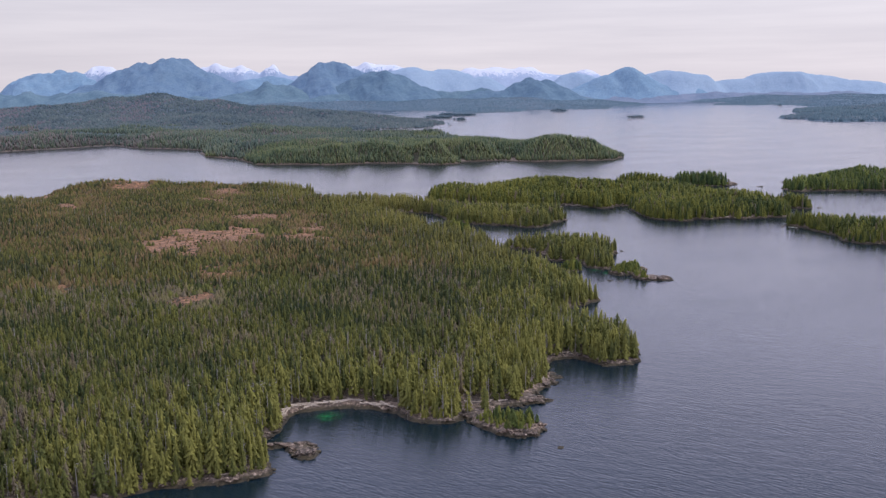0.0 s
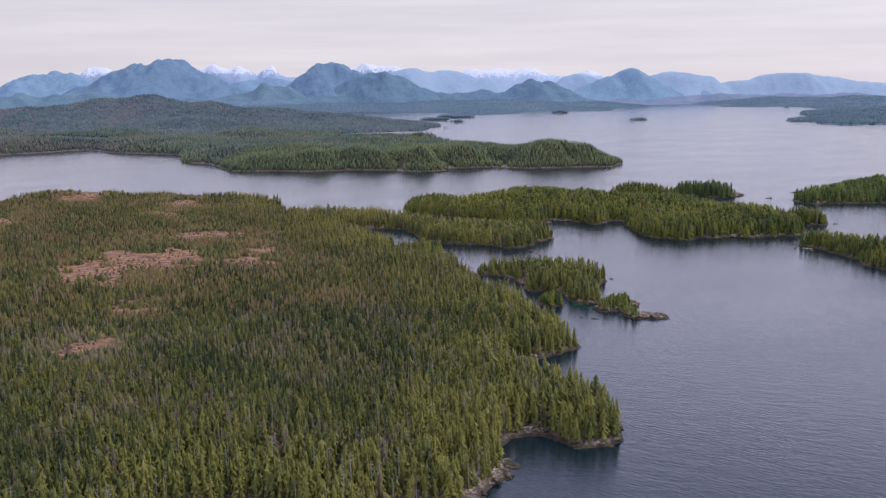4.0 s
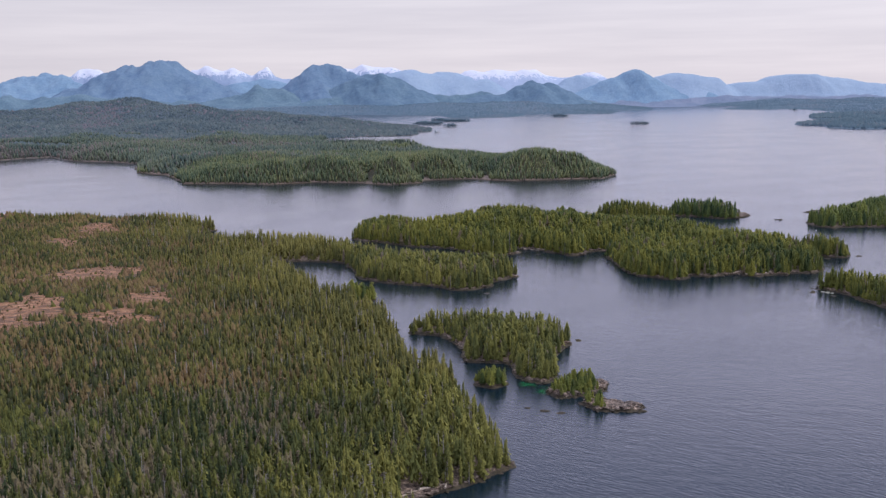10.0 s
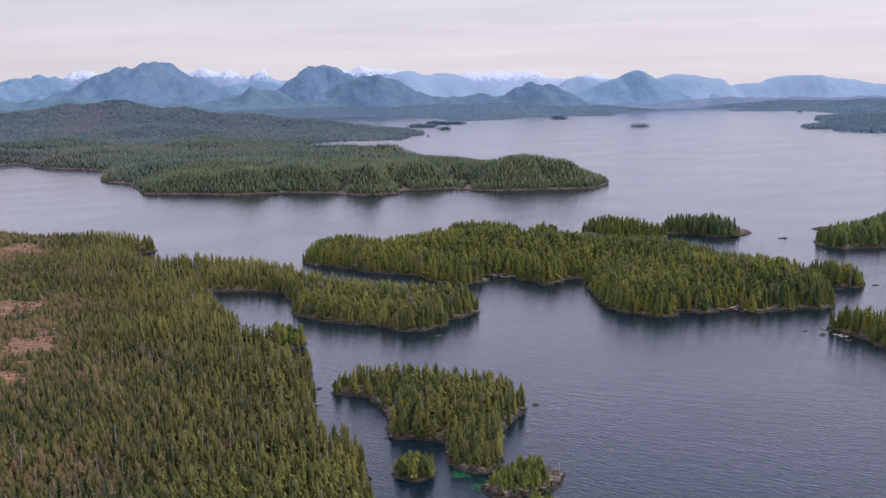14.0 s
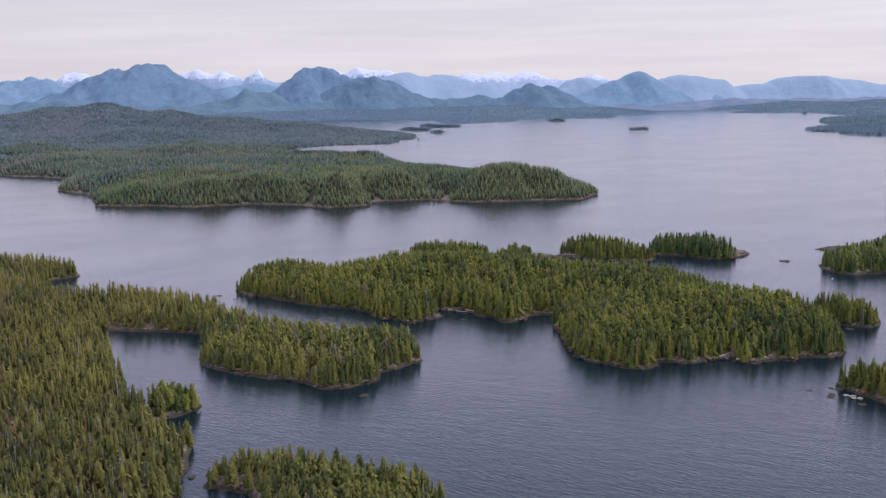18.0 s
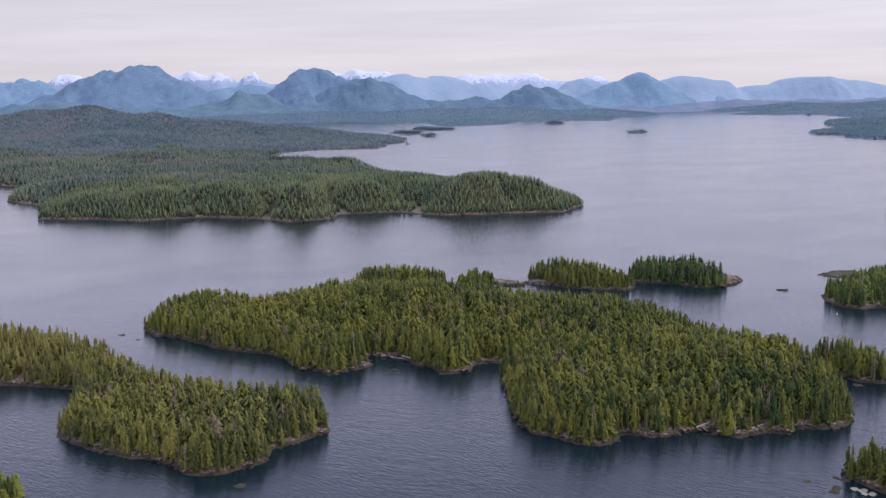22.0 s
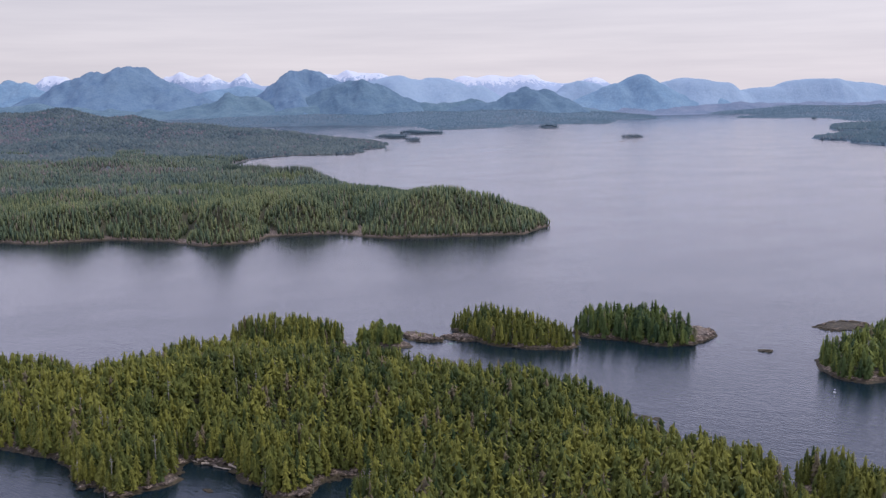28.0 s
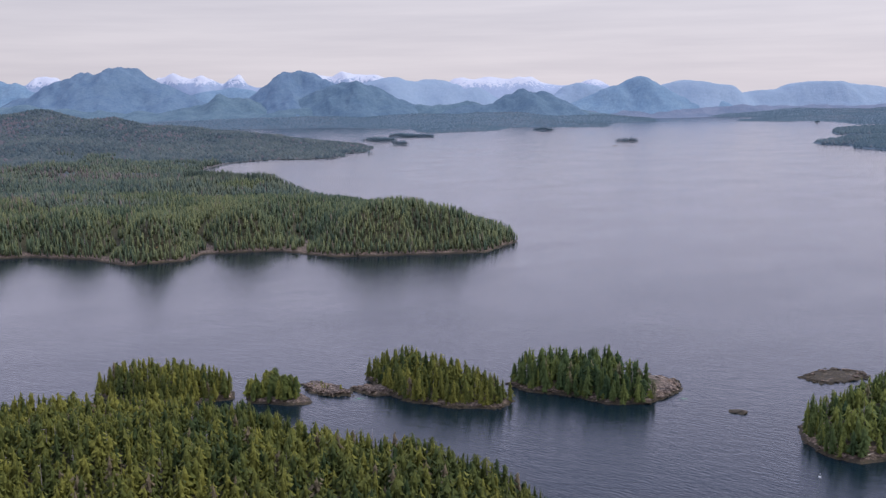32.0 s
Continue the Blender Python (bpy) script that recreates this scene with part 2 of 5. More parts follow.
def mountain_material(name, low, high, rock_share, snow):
    """Far wooded slopes with distance haze mixed into the colours; bare rock in the steep gullies, snow above the tree
    line where there is any.
    """
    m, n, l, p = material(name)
    hazed_wood = ramp(n, l, place_noise(n, l, 0.018, 8.0, 0.68), [(0.33, low), (0.67, high)])
    hazed_wood = mix(n, l, 0.5 if low[0] < 0.19 else 0.2, hazed_wood, ramp(n, l, place_noise(n, l, 0.11, 4.0, 0.75, (1, 1, 0.6)), [(0.34, (0.72, 0.76, 0.80)), (0.66, (1.30, 1.26, 1.20))]), "MULTIPLY")
    c = mix(n, l, ramp(n, l, place_noise(n, l, 0.05, 6.0, 0.65, (1, 1, 0.5)), [(1 - rock_share, (0, 0, 0)), (1.03 - rock_share, (0.6, 0.6, 0.6))]), hazed_wood, (0.34, 0.35, 0.40))
    if snow:
        g = n.new("ShaderNodeNewGeometry")
        s = n.new("ShaderNodeSeparateXYZ")
        l.new(g.outputs["Position"], s.inputs[0])
        level = math_node(n, l, "ADD", s.outputs["Z"], math_node(n, l, "MULTIPLY", place_noise(n, l, 0.05, 8.0, 0.8, (1, 1, 0.5)), 190.0))
        q = math_node(n, l, "DIVIDE", math_node(n, l, "SUBTRACT", level, snow + 25), 44.0)
        c = mix(n, l, ramp(n, l, q, [(0.46, (0, 0, 0)), (0.62, (1, 1, 1))]), c, (0.69, 0.73, 0.80))
    l.new(c, p.inputs["Base Color"])
    p.inputs["Roughness"].default_value = 0.9
    p.inputs["Specular IOR Level"].default_value = 0.1
    bump(n, l, place_noise(n, l, 0.03, 8.0, 0.7), 0.32, 20.0, p)
    return m


# ---------------------------------------------------------------- plan
SHALLOWS = ((388, 582, 4.5), (34, 288, 13.0), (207, 473, 13.0), (203, 482, 10.0), (497, 835, 5.0), (388, 864, 6.0), (330, 720, 6.0))
MAIN_SOUTH = ((-600, 205), (-120, 222), (-40, 236), (-14, 246), (4, 244), (13, 247), (14, 253), (11, 262), (11, 270), (15, 274), (18.5, 279),
              (21, 288), (25, 294), (32, 295.5), (41, 294.5), (49, 290.5), (55, 283.5), (58.5, 276), (63, 274), (69, 272), (77, 281), (91, 281), (102, 284),
              (99, 290), (112, 301), (113, 318), (120, 327), (130, 326), (137, 314), (147, 314), (156, 330), (157, 345),
              (150, 364), (140, 386), (143, 396), (155, 402), (167, 408), (175, 412), (176, 428), (176, 450), (177, 475),
              (150, 560), (-600, 560))
MAIN_NORTH = ((-600, 400), (120, 400), (177, 460), (177, 497), (175, 510), (168, 519), (168, 540), (170, 560), (172, 575), (173, 597), (165, 606), (159, 615), (162, 622), (169, 625),
              (175, 633), (170, 640), (162, 637), (156, 634), (151, 648), (147, 665), (141, 695), (136, 724), (124, 752), (131, 757), (145, 751),
              (160, 744), (174, 736), (196, 716), (194, 745), (180, 772), (164, 797), (145, 813), (118, 823), (98, 838), (86, 862),
              (88, 891), (102, 900), (98, 914), (80, 935), (40, 950), (0, 962), (-60, 985), (-110, 980), (-175, 925),
              (-260, 900), (-600, 870))
PENINSULA = ((174, 736), (177, 712), (175, 690), (177, 683), (182, 677), (193, 665), (202, 659), (212, 650), (216, 641), (226, 641),
             (237, 646), (240, 656), (249, 661), (258, 667), (258, 684), (248, 694), (230, 702), (212, 716), (199, 728),
             (192, 748), (172, 760), (165, 745))
SPIT = ((9, 272), (11, 265.5), (19, 265), (19.5, 260), (21, 255.5), (25, 254.5), (27, 258), (26.5, 264), (25, 266.5), (22.5, 267.5), (19.5, 267), (13, 269))
TOMBOLO = ((74, 279), (75, 269), (79, 259), (84, 254), (90, 254), (95, 260), (92, 266), (86, 272), (84, 281))
BIG_ISLAND = ((197, 811), (208, 806), (215, 794), (223, 783), (229, 777), (236, 772), (240, 769), (247, 764), (252, 755), (255, 744), (256, 739),
              (260, 741), (263, 737), (265, 731), (268, 729), (271, 733), (276, 734), (283, 738), (280, 741), (281, 750), (285, 753),
              (288, 750), (294, 745), (299, 740), (300, 732), (305, 729), (307, 726), (306, 721), (308, 718), (316, 719), (320, 726),
              (327, 729), (335, 725), (327, 707), (323, 686), (320, 666), (320, 648), (328, 637), (335, 633), (341, 635), (346, 641),
              (350, 637), (357, 635), (363, 637), (370, 637), (375, 637), (374, 631), (375, 629), (381, 628), (388, 629), (395, 628),
              (397, 632), (400, 634), (403, 630), (406, 628), (411, 628), (416, 630), (421, 634), (431, 652),
              (437, 675), (439, 698), (431, 713), (422, 722), (418, 737), (420, 750), (418, 764), (409, 778), (398, 793), (376, 808), (350, 836), (322, 857),
              (298, 862), (276, 858), (258, 842), (244, 838), (230, 857), (213, 861), (198, 846), (192, 828))
CHAIN_WEST = ((296, 892), (302, 906), (315, 908), (332, 897), (346, 884), (345, 874), (330, 872), (310, 878))
CHAIN_MID = ((348, 881), (352, 869), (362, 863), (372, 861), (371, 870), (360, 881))
CHAIN_ROCK = ((370, 887), (372, 876), (379, 869), (388, 867), (385, 875), (376, 887))
CHAIN_REEF = ((385, 878), (393, 865), (404, 867), (399, 876))
CHAIN_EAST = ((394, 890), (397, 872), (404, 857), (417, 845), (432, 841), (440, 846), (436, 857), (427, 870), (415, 891), (403, 896))
CHAIN_END = ((443, 866), (448, 857), (459, 849), (470, 836), (483, 832), (492, 837), (503, 847), (504, 857), (496, 863),
             (484, 865), (474, 873), (460, 877), (448, 874))
EAST_ISLET = ((446, 668), (443, 690), (450, 698), (460, 692), (465, 680), (463, 668), (454, 663))
EAST_ISLAND = ((392, 588), (392, 594), (397, 597), (410, 588), (424, 572), (440, 545), (450, 515), (430, 500), (405, 502),
               (387, 510), (386, 524), (393, 540), (394, 553), (394, 565), (395, 573), (394, 581))
OUTER_ISLAND = ((514, 787), (513, 778), (518, 767), (530, 768), (560, 758), (600, 742), (640, 748), (655, 790), (645, 845),
                (612, 858), (575, 830), (545, 812), (520, 800))
OUTER_REEF = ((550, 847), (552, 838), (562, 837), (573, 840), (575, 848), (566, 856))
STRAIT_ISLAND = ((178, 562), (189, 556), (193, 540), (191, 524), (190, 515), (198, 511), (206, 508), (203, 493), (204, 485), (208, 481),
                 (213, 484), (219, 498), (220, 510), (229, 521), (237, 529), (233, 540), (222, 549), (208, 562), (196, 568), (182, 570))
LONE_ISLET = ((185, 486), (190, 480), (196, 483), (195, 489), (188, 491))
TWIN_ISLET = ((206, 471), (209, 465), (216, 464), (224, 468), (229, 474), (226, 481), (214, 480))
TAIL_ISLET = ((213, 457), (215, 449), (221, 446), (228, 445), (231, 450), (225, 455), (220, 461))
HEADLAND = ((-900, 1560), (-309, 1707), (-228, 1742), (-139, 1805), (-117, 1766), (-105, 1708), (-50, 1659), (-1, 1607), (8, 1446),
            (52, 1399), (71, 1274), (114, 1257), (159, 1228), (210, 1236), (254, 1211), (280, 1179), (316, 1188), (325, 1212),
            (375, 1211), (412, 1172), (451, 1170), (508, 1163), (541, 1200), (548, 1240), (535, 1300), (505, 1370), (470, 1440),
            (432, 1510), (425, 1570), (400, 1650), (340, 1770), (300, 1900), (289, 1960), (300, 2010), (334, 2144), (200, 2300), (-900, 2300))
NORTH_SHORE = ((-2200, 1900), (200, 1900), (292, 1970), (334, 2144), (408, 2210), (520, 2187), (547, 2327), (579, 2348), (618, 2480), (616, 2583), (590, 2680),
               (535, 2790), (490, 2900), (380, 2930), (250, 3080), (0, 3350), (-2200, 3900))
FAR_COAST = ((-2600, 4350), (0, 3900), (324, 3815), (504, 3806), (682, 3740), (860, 3470), (850, 3140), (930, 3150), (1051, 3198), (1100, 3260), (1160, 3430),
             (1300, 3350), (1424, 3280), (1500, 3420), (1556, 3618), (1758, 3667), (1870, 3960), (1910, 4130), (2090, 4140),
             (2155, 3965), (2200, 3960), (2180, 3700), (1985, 3560), (1972, 3501), (2059, 3341), (2130, 3380), (2151, 3255), (2060, 3008), (2200, 2930), (2400, 2850), (4200, 2600), (4200, 5600), (-2600, 5600))
EAST_SHORE = ((1438, 2236), (1412, 2180), (1448, 2137), (1404, 2056), (1406, 1979), (1600, 1900), (2200, 1900), (2300, 2200), (1950, 2330),
              (1680, 2388), (1560, 2340))
EAST_POINT = ((1666, 2531), (1730, 2470), (1850, 2450), (2350, 2350), (2700, 2600), (2200, 2760), (1950, 2800), (1808, 2747))
BAY_ISLETS = (((640, 2790), (670, 2740), (705, 2745), (700, 2790), (660, 2830)), ((728, 2966), (770, 2900), (835, 2895), (820, 2950), (760, 3000)),
              ((680, 2606), (690, 2565), (713, 2562), (705, 2610)), ((1136, 2480), (1140, 2462), (1170, 2450), (1168, 2476)),
              ((1150, 3140), (1160, 3100), (1195, 3092), (1190, 3140)), ((580, 2292), (585, 2284), (592, 2288), (588, 2296)), ((2040, 3200), (2060, 3185), (2080, 3200), (2062, 3215)))

# outline, height of the hills behind the shore, distance over which they rise, bank height
LANDS = [
    (MAIN_SOUTH, 5.0, 60, 1.3), (MAIN_NORTH, 6.0, 60, 1.3), (PENINSULA, 3.0, 20, 1.3), (SPIT, 0.0, 9, 0.85), (TOMBOLO, 0.4, 6, 1.7),
    (BIG_ISLAND, 6.5, 32, 1.3), (CHAIN_WEST, 3.5, 10, 1.3), (CHAIN_MID, 0.8, 6, 1.6), (CHAIN_ROCK, 0.2, 6, 1.5), (CHAIN_REEF, 0.0, 6, 1.3),
    (CHAIN_EAST, 4.4, 10, 1.3), (CHAIN_END, 1.9, 10, 1.3), (EAST_ISLET, 1.2, 8, 1.8), (EAST_ISLAND, 3.0, 18, 1.3),
    (OUTER_ISLAND, 8.5, 34, 1.3), (OUTER_REEF, 0.0, 6, 0.5), (STRAIT_ISLAND, 2.5, 12, 1.3), (LONE_ISLET, 0.3, 4, 1.5),
    (TWIN_ISLET, 0.5, 6, 1.4), (TAIL_ISLET, 0.2, 5, 1.35), (HEADLAND, 9.5, 30, 1.3), (NORTH_SHORE, 12.0, 120, 1.0),
    (FAR_COAST, 10.0, 150, 2.0), (EAST_SHORE, 8.0, 120, 2.0), (EAST_POINT, 8.0, 120, 2.0),
] + [(o, 1.5, 12, 1.2) for o in BAY_ISLETS]

# x, y, height, half-width in x and y
HILLS = ((222, 842, 3, 22, 20), (303, 845, 2.5, 25, 25), (345, 825, 2.5, 20, 20), (172, 770, 3, 15, 20), (215, 700, 2, 15, 15), (72, 3040, 14, 45, 150), (190, 3030, 10, 70, 150), (200, 2770, 26, 100, 140), (320, 2760, 12, 90, 120), (420, 2750, 9, 70, 110), (-80, 3075, 58, 95, 200), (-230, 3050, 38, 120, 240), (-450, 3000, 34, 160, 240), (70, 3060, 34, 90, 180), (200, 2980, 16, 90, 160), (60, 2500, 12, 300, 200), (285, 1228, 14, 20, 42), (349, 1258, 12, 18, 42), (458, 1238, 11, 38, 52), (394, 1215, -18, 8, 42), (400, 1290, -6, 10, 45), (326, 1225, -14, 8, 40), (266, 1236, -11, 7, 36), (205, 1255, -11, 8, 36), (470, 1190, -8, 6, 30), (385, 1590, 4, 28, 60), (340, 1700, 5, 40, 90), (297, 1212, 19, 15, 20), (236, 1236, 17, 15, 20), (178, 1250, 16, 13, 20), (359, 1236, 16, 14, 20), (435, 1202, 16, 22, 24), (500, 1196, 12, 20, 24), (130, 1268, 15, 14, 20),
         (228, 1275, 10, 24, 45), (166, 1270, 11, 24, 45), (104, 1300, 9, 24, 45), (400, 1330, 6, 60, 50), (390, 1620, 7, 40, 60), (300, 800, 3.0, 40, 40), (-20, 860, 5, 120, 70), (66, 908, 16.5, 36, 24), (-45, 925, 17, 34, 24), (-78, 925, 5, 18, 20), (-112, 932, 19, 34, 25), (10, 930, 20, 25, 20), (-5, 760, 2.5, 30, 25), (95, 800, 3, 24, 24), (30, 620, 3, 150, 90),
         (900, 3850, 24, 380, 220), (450, 4050, 26, 400, 160), (1400, 3800, 15, 350, 250), (1750, 4100, 10, 220, 160), (2500, 3900, 8, 450, 400), (2000, 4330, 8, 260, 120), (600, 830, 5, 40, 40), (1750, 2100, 8, 200, 120), (2100, 2600, 10, 250, 120), (-700, 3200, 26, 250, 300), (250, 835, 2.5, 25, 25))
# bog clearings on the mainland: x, y, half-widths
BOGS = ((-1, 608, 17, 32), (20, 612, 11, 36), (57, 592, 20, 14), (33, 698, 26, 18), (48, 704, 14, 24), (68, 636, 9, 26), (13, 822, 7, 22), (-4, 560, 6, 14), (-6, 444, 8, 15),
        (-15, 590, 17, 22), (8, 502, 5, 9), (-98, 802, 6, 27), (-137, 917, 9, 24), (-65, 478, 2, 10), (-59, 912, 11, 14), (20, 873, 9, 21))


# ---------------------------------------------------------------- arithmetic of the ground
def lattice(ix, iy, seed):
    v = (ix * 374761393 + iy * 668265263 + seed * 2147483647) & 0x7FFFFFFF
    v = ((v ^ (v >> 13)) * 1274126177) & 0x7FFFFFFF
    return ((v ^ (v >> 16)) & 0xFFFF) / 65535.0


def value_noise(x, y, seed):
    fx, fy = np.floor(x), np.floor(y)
    ix, iy = fx.astype(np.int64), fy.astype(np.int64)
    u, v = x - fx, y - fy
    u, v = u * u * (3 - 2 * u), v * v * (3 - 2 * v)
    a, b = lattice(ix, iy, seed), lattice(ix + 1, iy, seed)
    c, d = lattice(ix, iy + 1, seed), lattice(ix + 1, iy + 1, seed)
    return (a + (b - a) * u) * (1 - v) + (c + (d - c) * u) * v


def fbm(x, y, size, seed, octaves=4):
    total, amp, norm = 0.0, 1.0, 0.0
    for k in range(octaves):
        total = total + amp * value_noise(x / size * 2 ** k, y / size * 2 ** k, seed + 17 * k)
        norm += amp
        amp *= 0.5
    return total / norm * 2 - 1


def inside_distance(outline, x, y):
    """Distance to the outline, positive inside it."""
    pts = np.array(outline, float)
    best = np.full(x.shape, 1e18)
    odd = np.zeros(x.shape, bool)
    for (x0, y0), (x1, y1) in zip(pts, np.roll(pts, -1, 0)):
        ex, ey = x1 - x0, y1 - y0
        t = np.clip(((x - x0) * ex + (y - y0) * ey) / (ex * ex + ey * ey), 0, 1)
        best = np.minimum(best, (x - x0 - t * ex) ** 2 + (y - y0 - t * ey) ** 2)
        if y0 != y1:
            odd ^= ((y0 > y) != (y1 > y)) & (x < x0 + (y - y0) * ex / ey)
    return np.where(odd, 1, -1) * np.sqrt(best)


def shore_distance(x, y, outline):
    """Inside distance with the coast's unevenness added; -40 where the land is far off."""
    pts = np.array(outline, float)
    near = (x > pts[:, 0].min() - 40) & (x < pts[:, 0].max() + 40) & (y > pts[:, 1].min() - 40) & (y < pts[:, 1].max() + 40)
    d = np.full(x.shape, -40.0)
    if near.any():
        xs, ys = x[near], y[near]
        rough = np.clip((ys - 900) / 900, 0, 1)
        d[near] = inside_distance(outline, xs, ys) + (0.9 if np.ptp(pts, 0).max() > 70 else 0.0) + fbm(xs, ys, 9, 5, 4) * 1.7 + fbm(xs, ys, 45, 9, 3) * rough * 14
    return d


def hill_height(x, y):
    h = 0.0
    for hx, hy, top, sx, sy in HILLS:
        h = h + top * np.exp(-((x - hx) / sx) ** 2 - ((y - hy) / sy) ** 2)
    return h


def ground_height(x, y):
    z = np.full(x.shape, -6.0)
    extra = hill_height(x, y) + fbm(x, y, 60, 3, 4) * 2.0 + fbm(x, y, 500, 4, 3) * np.clip((y - 1300) / 1000, 0, 1) * 10 + fbm(x, y, 120, 6, 3) * np.clip((y - 1100) / 100, 0, 1) * (9 + 13 * np.clip((y - 2200) / 500, 0, 1) * (y < 3400))
    for outline, hill, reach, bank in LANDS:
        d = shore_distance(x, y, outline)
        e = np.maximum(d, 0)
        rise = bank * (1 - np.exp(-e / 0.9)) + np.maximum(hill + extra * min(1.0, hill / 2), 0.0) * (1 - np.exp(-(np.maximum(e - 3, 0) / reach) ** 1.4))
        rise = rise + fbm(x, y, 4.0, 11, 3) * 0.8 * np.clip(e / 1.5, 0, 1) * np.exp(-e / 9)
        z = np.maximum(z, np.where(d > 0, rise, np.maximum(d * 0.5, -6)))
    return z


def bog_share(x, y):
    u, v = x + 13 * fbm(x, y, 24, 51, 4), y + 18 * fbm(x, y, 24, 52, 4)
    b = np.zeros(x.shape)
    for bx, by, sx, sy in BOGS:
        b = np.maximum(b, 1.25 - np.sqrt(((u - bx) / (sx + 3)) ** 2 + ((v - by) / (sy + 3)) ** 2))
    return np.clip(b * 1.9 - 0.14 + fbm(x * 0.6, y, 8, 21, 5) * 3.0 * np.clip(b * 1.5, 0, 1), 0, 1)


def bog_zone(x, y):
    """The wider ring of stunted trees round the clearings."""
    b = np.zeros(x.shape)
    for bx, by, sx, sy in BOGS:
        b = np.maximum(b, 2.6 - np.sqrt(((x - bx) / sx) ** 2 + ((y - by) / sy) ** 2))
    return np.clip(b + fbm(x, y, 40, 22, 3) * 0.6, 0, 1)


# ---------------------------------------------------------------- mesh building
def mesh_from(name, verts, faces, mats, attributes=(), smooth=False):
    """A mesh from arrays of corners and of triangles or quads."""
    me = bpy.data.meshes.new(name)
    k = faces.shape[1]
    me.vertices.add(len(verts))
    me.vertices.foreach_set("co", np.ascontiguousarray(verts, np.float32).ravel())
    me.loops.add(faces.size)
    me.loops.foreach_set("vertex_index", np.ascontiguousarray(faces, np.int32).ravel())
    me.polygons.add(len(faces))
    me.polygons.foreach_set("loop_start", np.arange(0, faces.size, k, dtype=np.int32))
    me.polygons.foreach_set("use_smooth", np.full(len(faces), smooth, bool))
    me.update(calc_edges=True)
    for key, values in attributes:
        at = me.attributes.new(key, "FLOAT", "POINT")
        at.data.foreach_set("value", np.ascontiguousarray(values, np.float32))
    for m in mats:
        me.materials.append(m)
    return me


def steps(*runs):
    """Grid lines: runs of (start, end, spacing at the start, spacing at the end)."""
    out = []
    for a, b, s0, s1 in runs:
        v = a
        while v < b:
            out.append(v)
            v += s0 + (s1 - s0) * (v - a) / (b - a)
    out.append(runs[-1][1])
    return np.array(out)


def build_ground():
    xs = steps((-2600, -400, 90, 12), (-400, -30, 9, 5), (-30, 520, 2.4, 2.4), (520, 660, 4, 8), (660, 2400, 14, 24), (2400, 4200, 30, 90))
    ys = steps((150, 230, 20, 4), (230, 900, 2.4, 2.4), (900, 1150, 6, 8), (1150, 1330, 4, 4), (1330, 1800, 7, 10), (1800, 3900, 12, 30), (3900, 5600, 34, 90))
    gx, gy = np.meshgrid(xs, ys)
    z = ground_height(gx.ravel(), gy.ravel())
    n, m = len(xs), len(ys)
    i = np.arange((m - 1) * n).reshape(m - 1, n)[:, :-1].ravel()
    quads = np.stack([i, i + 1, i + n + 1, i + n], 1)
    quads = quads[z[quads].max(1) > -3.5]
    used, back = np.unique(quads, return_inverse=True)
    fx, fy, fz = gx.ravel()[used], gy.ravel()[used], z[used]
    # shares of haze colour mixed into the ground, growing with distance
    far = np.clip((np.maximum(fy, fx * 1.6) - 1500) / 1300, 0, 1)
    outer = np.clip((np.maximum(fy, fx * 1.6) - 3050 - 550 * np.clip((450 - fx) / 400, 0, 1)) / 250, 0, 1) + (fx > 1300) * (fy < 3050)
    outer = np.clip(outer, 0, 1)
    bog = np.maximum(bog_share(fx, fy), 0.34 * bog_zone(fx, fy)) * (fy < 1000) * (fx < 110)
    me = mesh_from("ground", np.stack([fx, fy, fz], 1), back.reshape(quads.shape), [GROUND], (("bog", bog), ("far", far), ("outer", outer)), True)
    tagged(new("ground", me), "rocky coast and islands with forest floor and bog clearings", "ground", kind="structure")


def build_water():
    s = 9000
    bm = bmesh.new()
    bmesh.ops.create_grid(bm, x_segments=8, y_segments=8, size=s)
    me = bpy.data.meshes.new("water")
    bm.to_mesh(me)
    bm.free()
    me.materials.append(water_material())
    tagged(new("water", me), "grey-blue sea with small wind ripples under cloud", "water", kind="structure")


build_ground()
build_water()


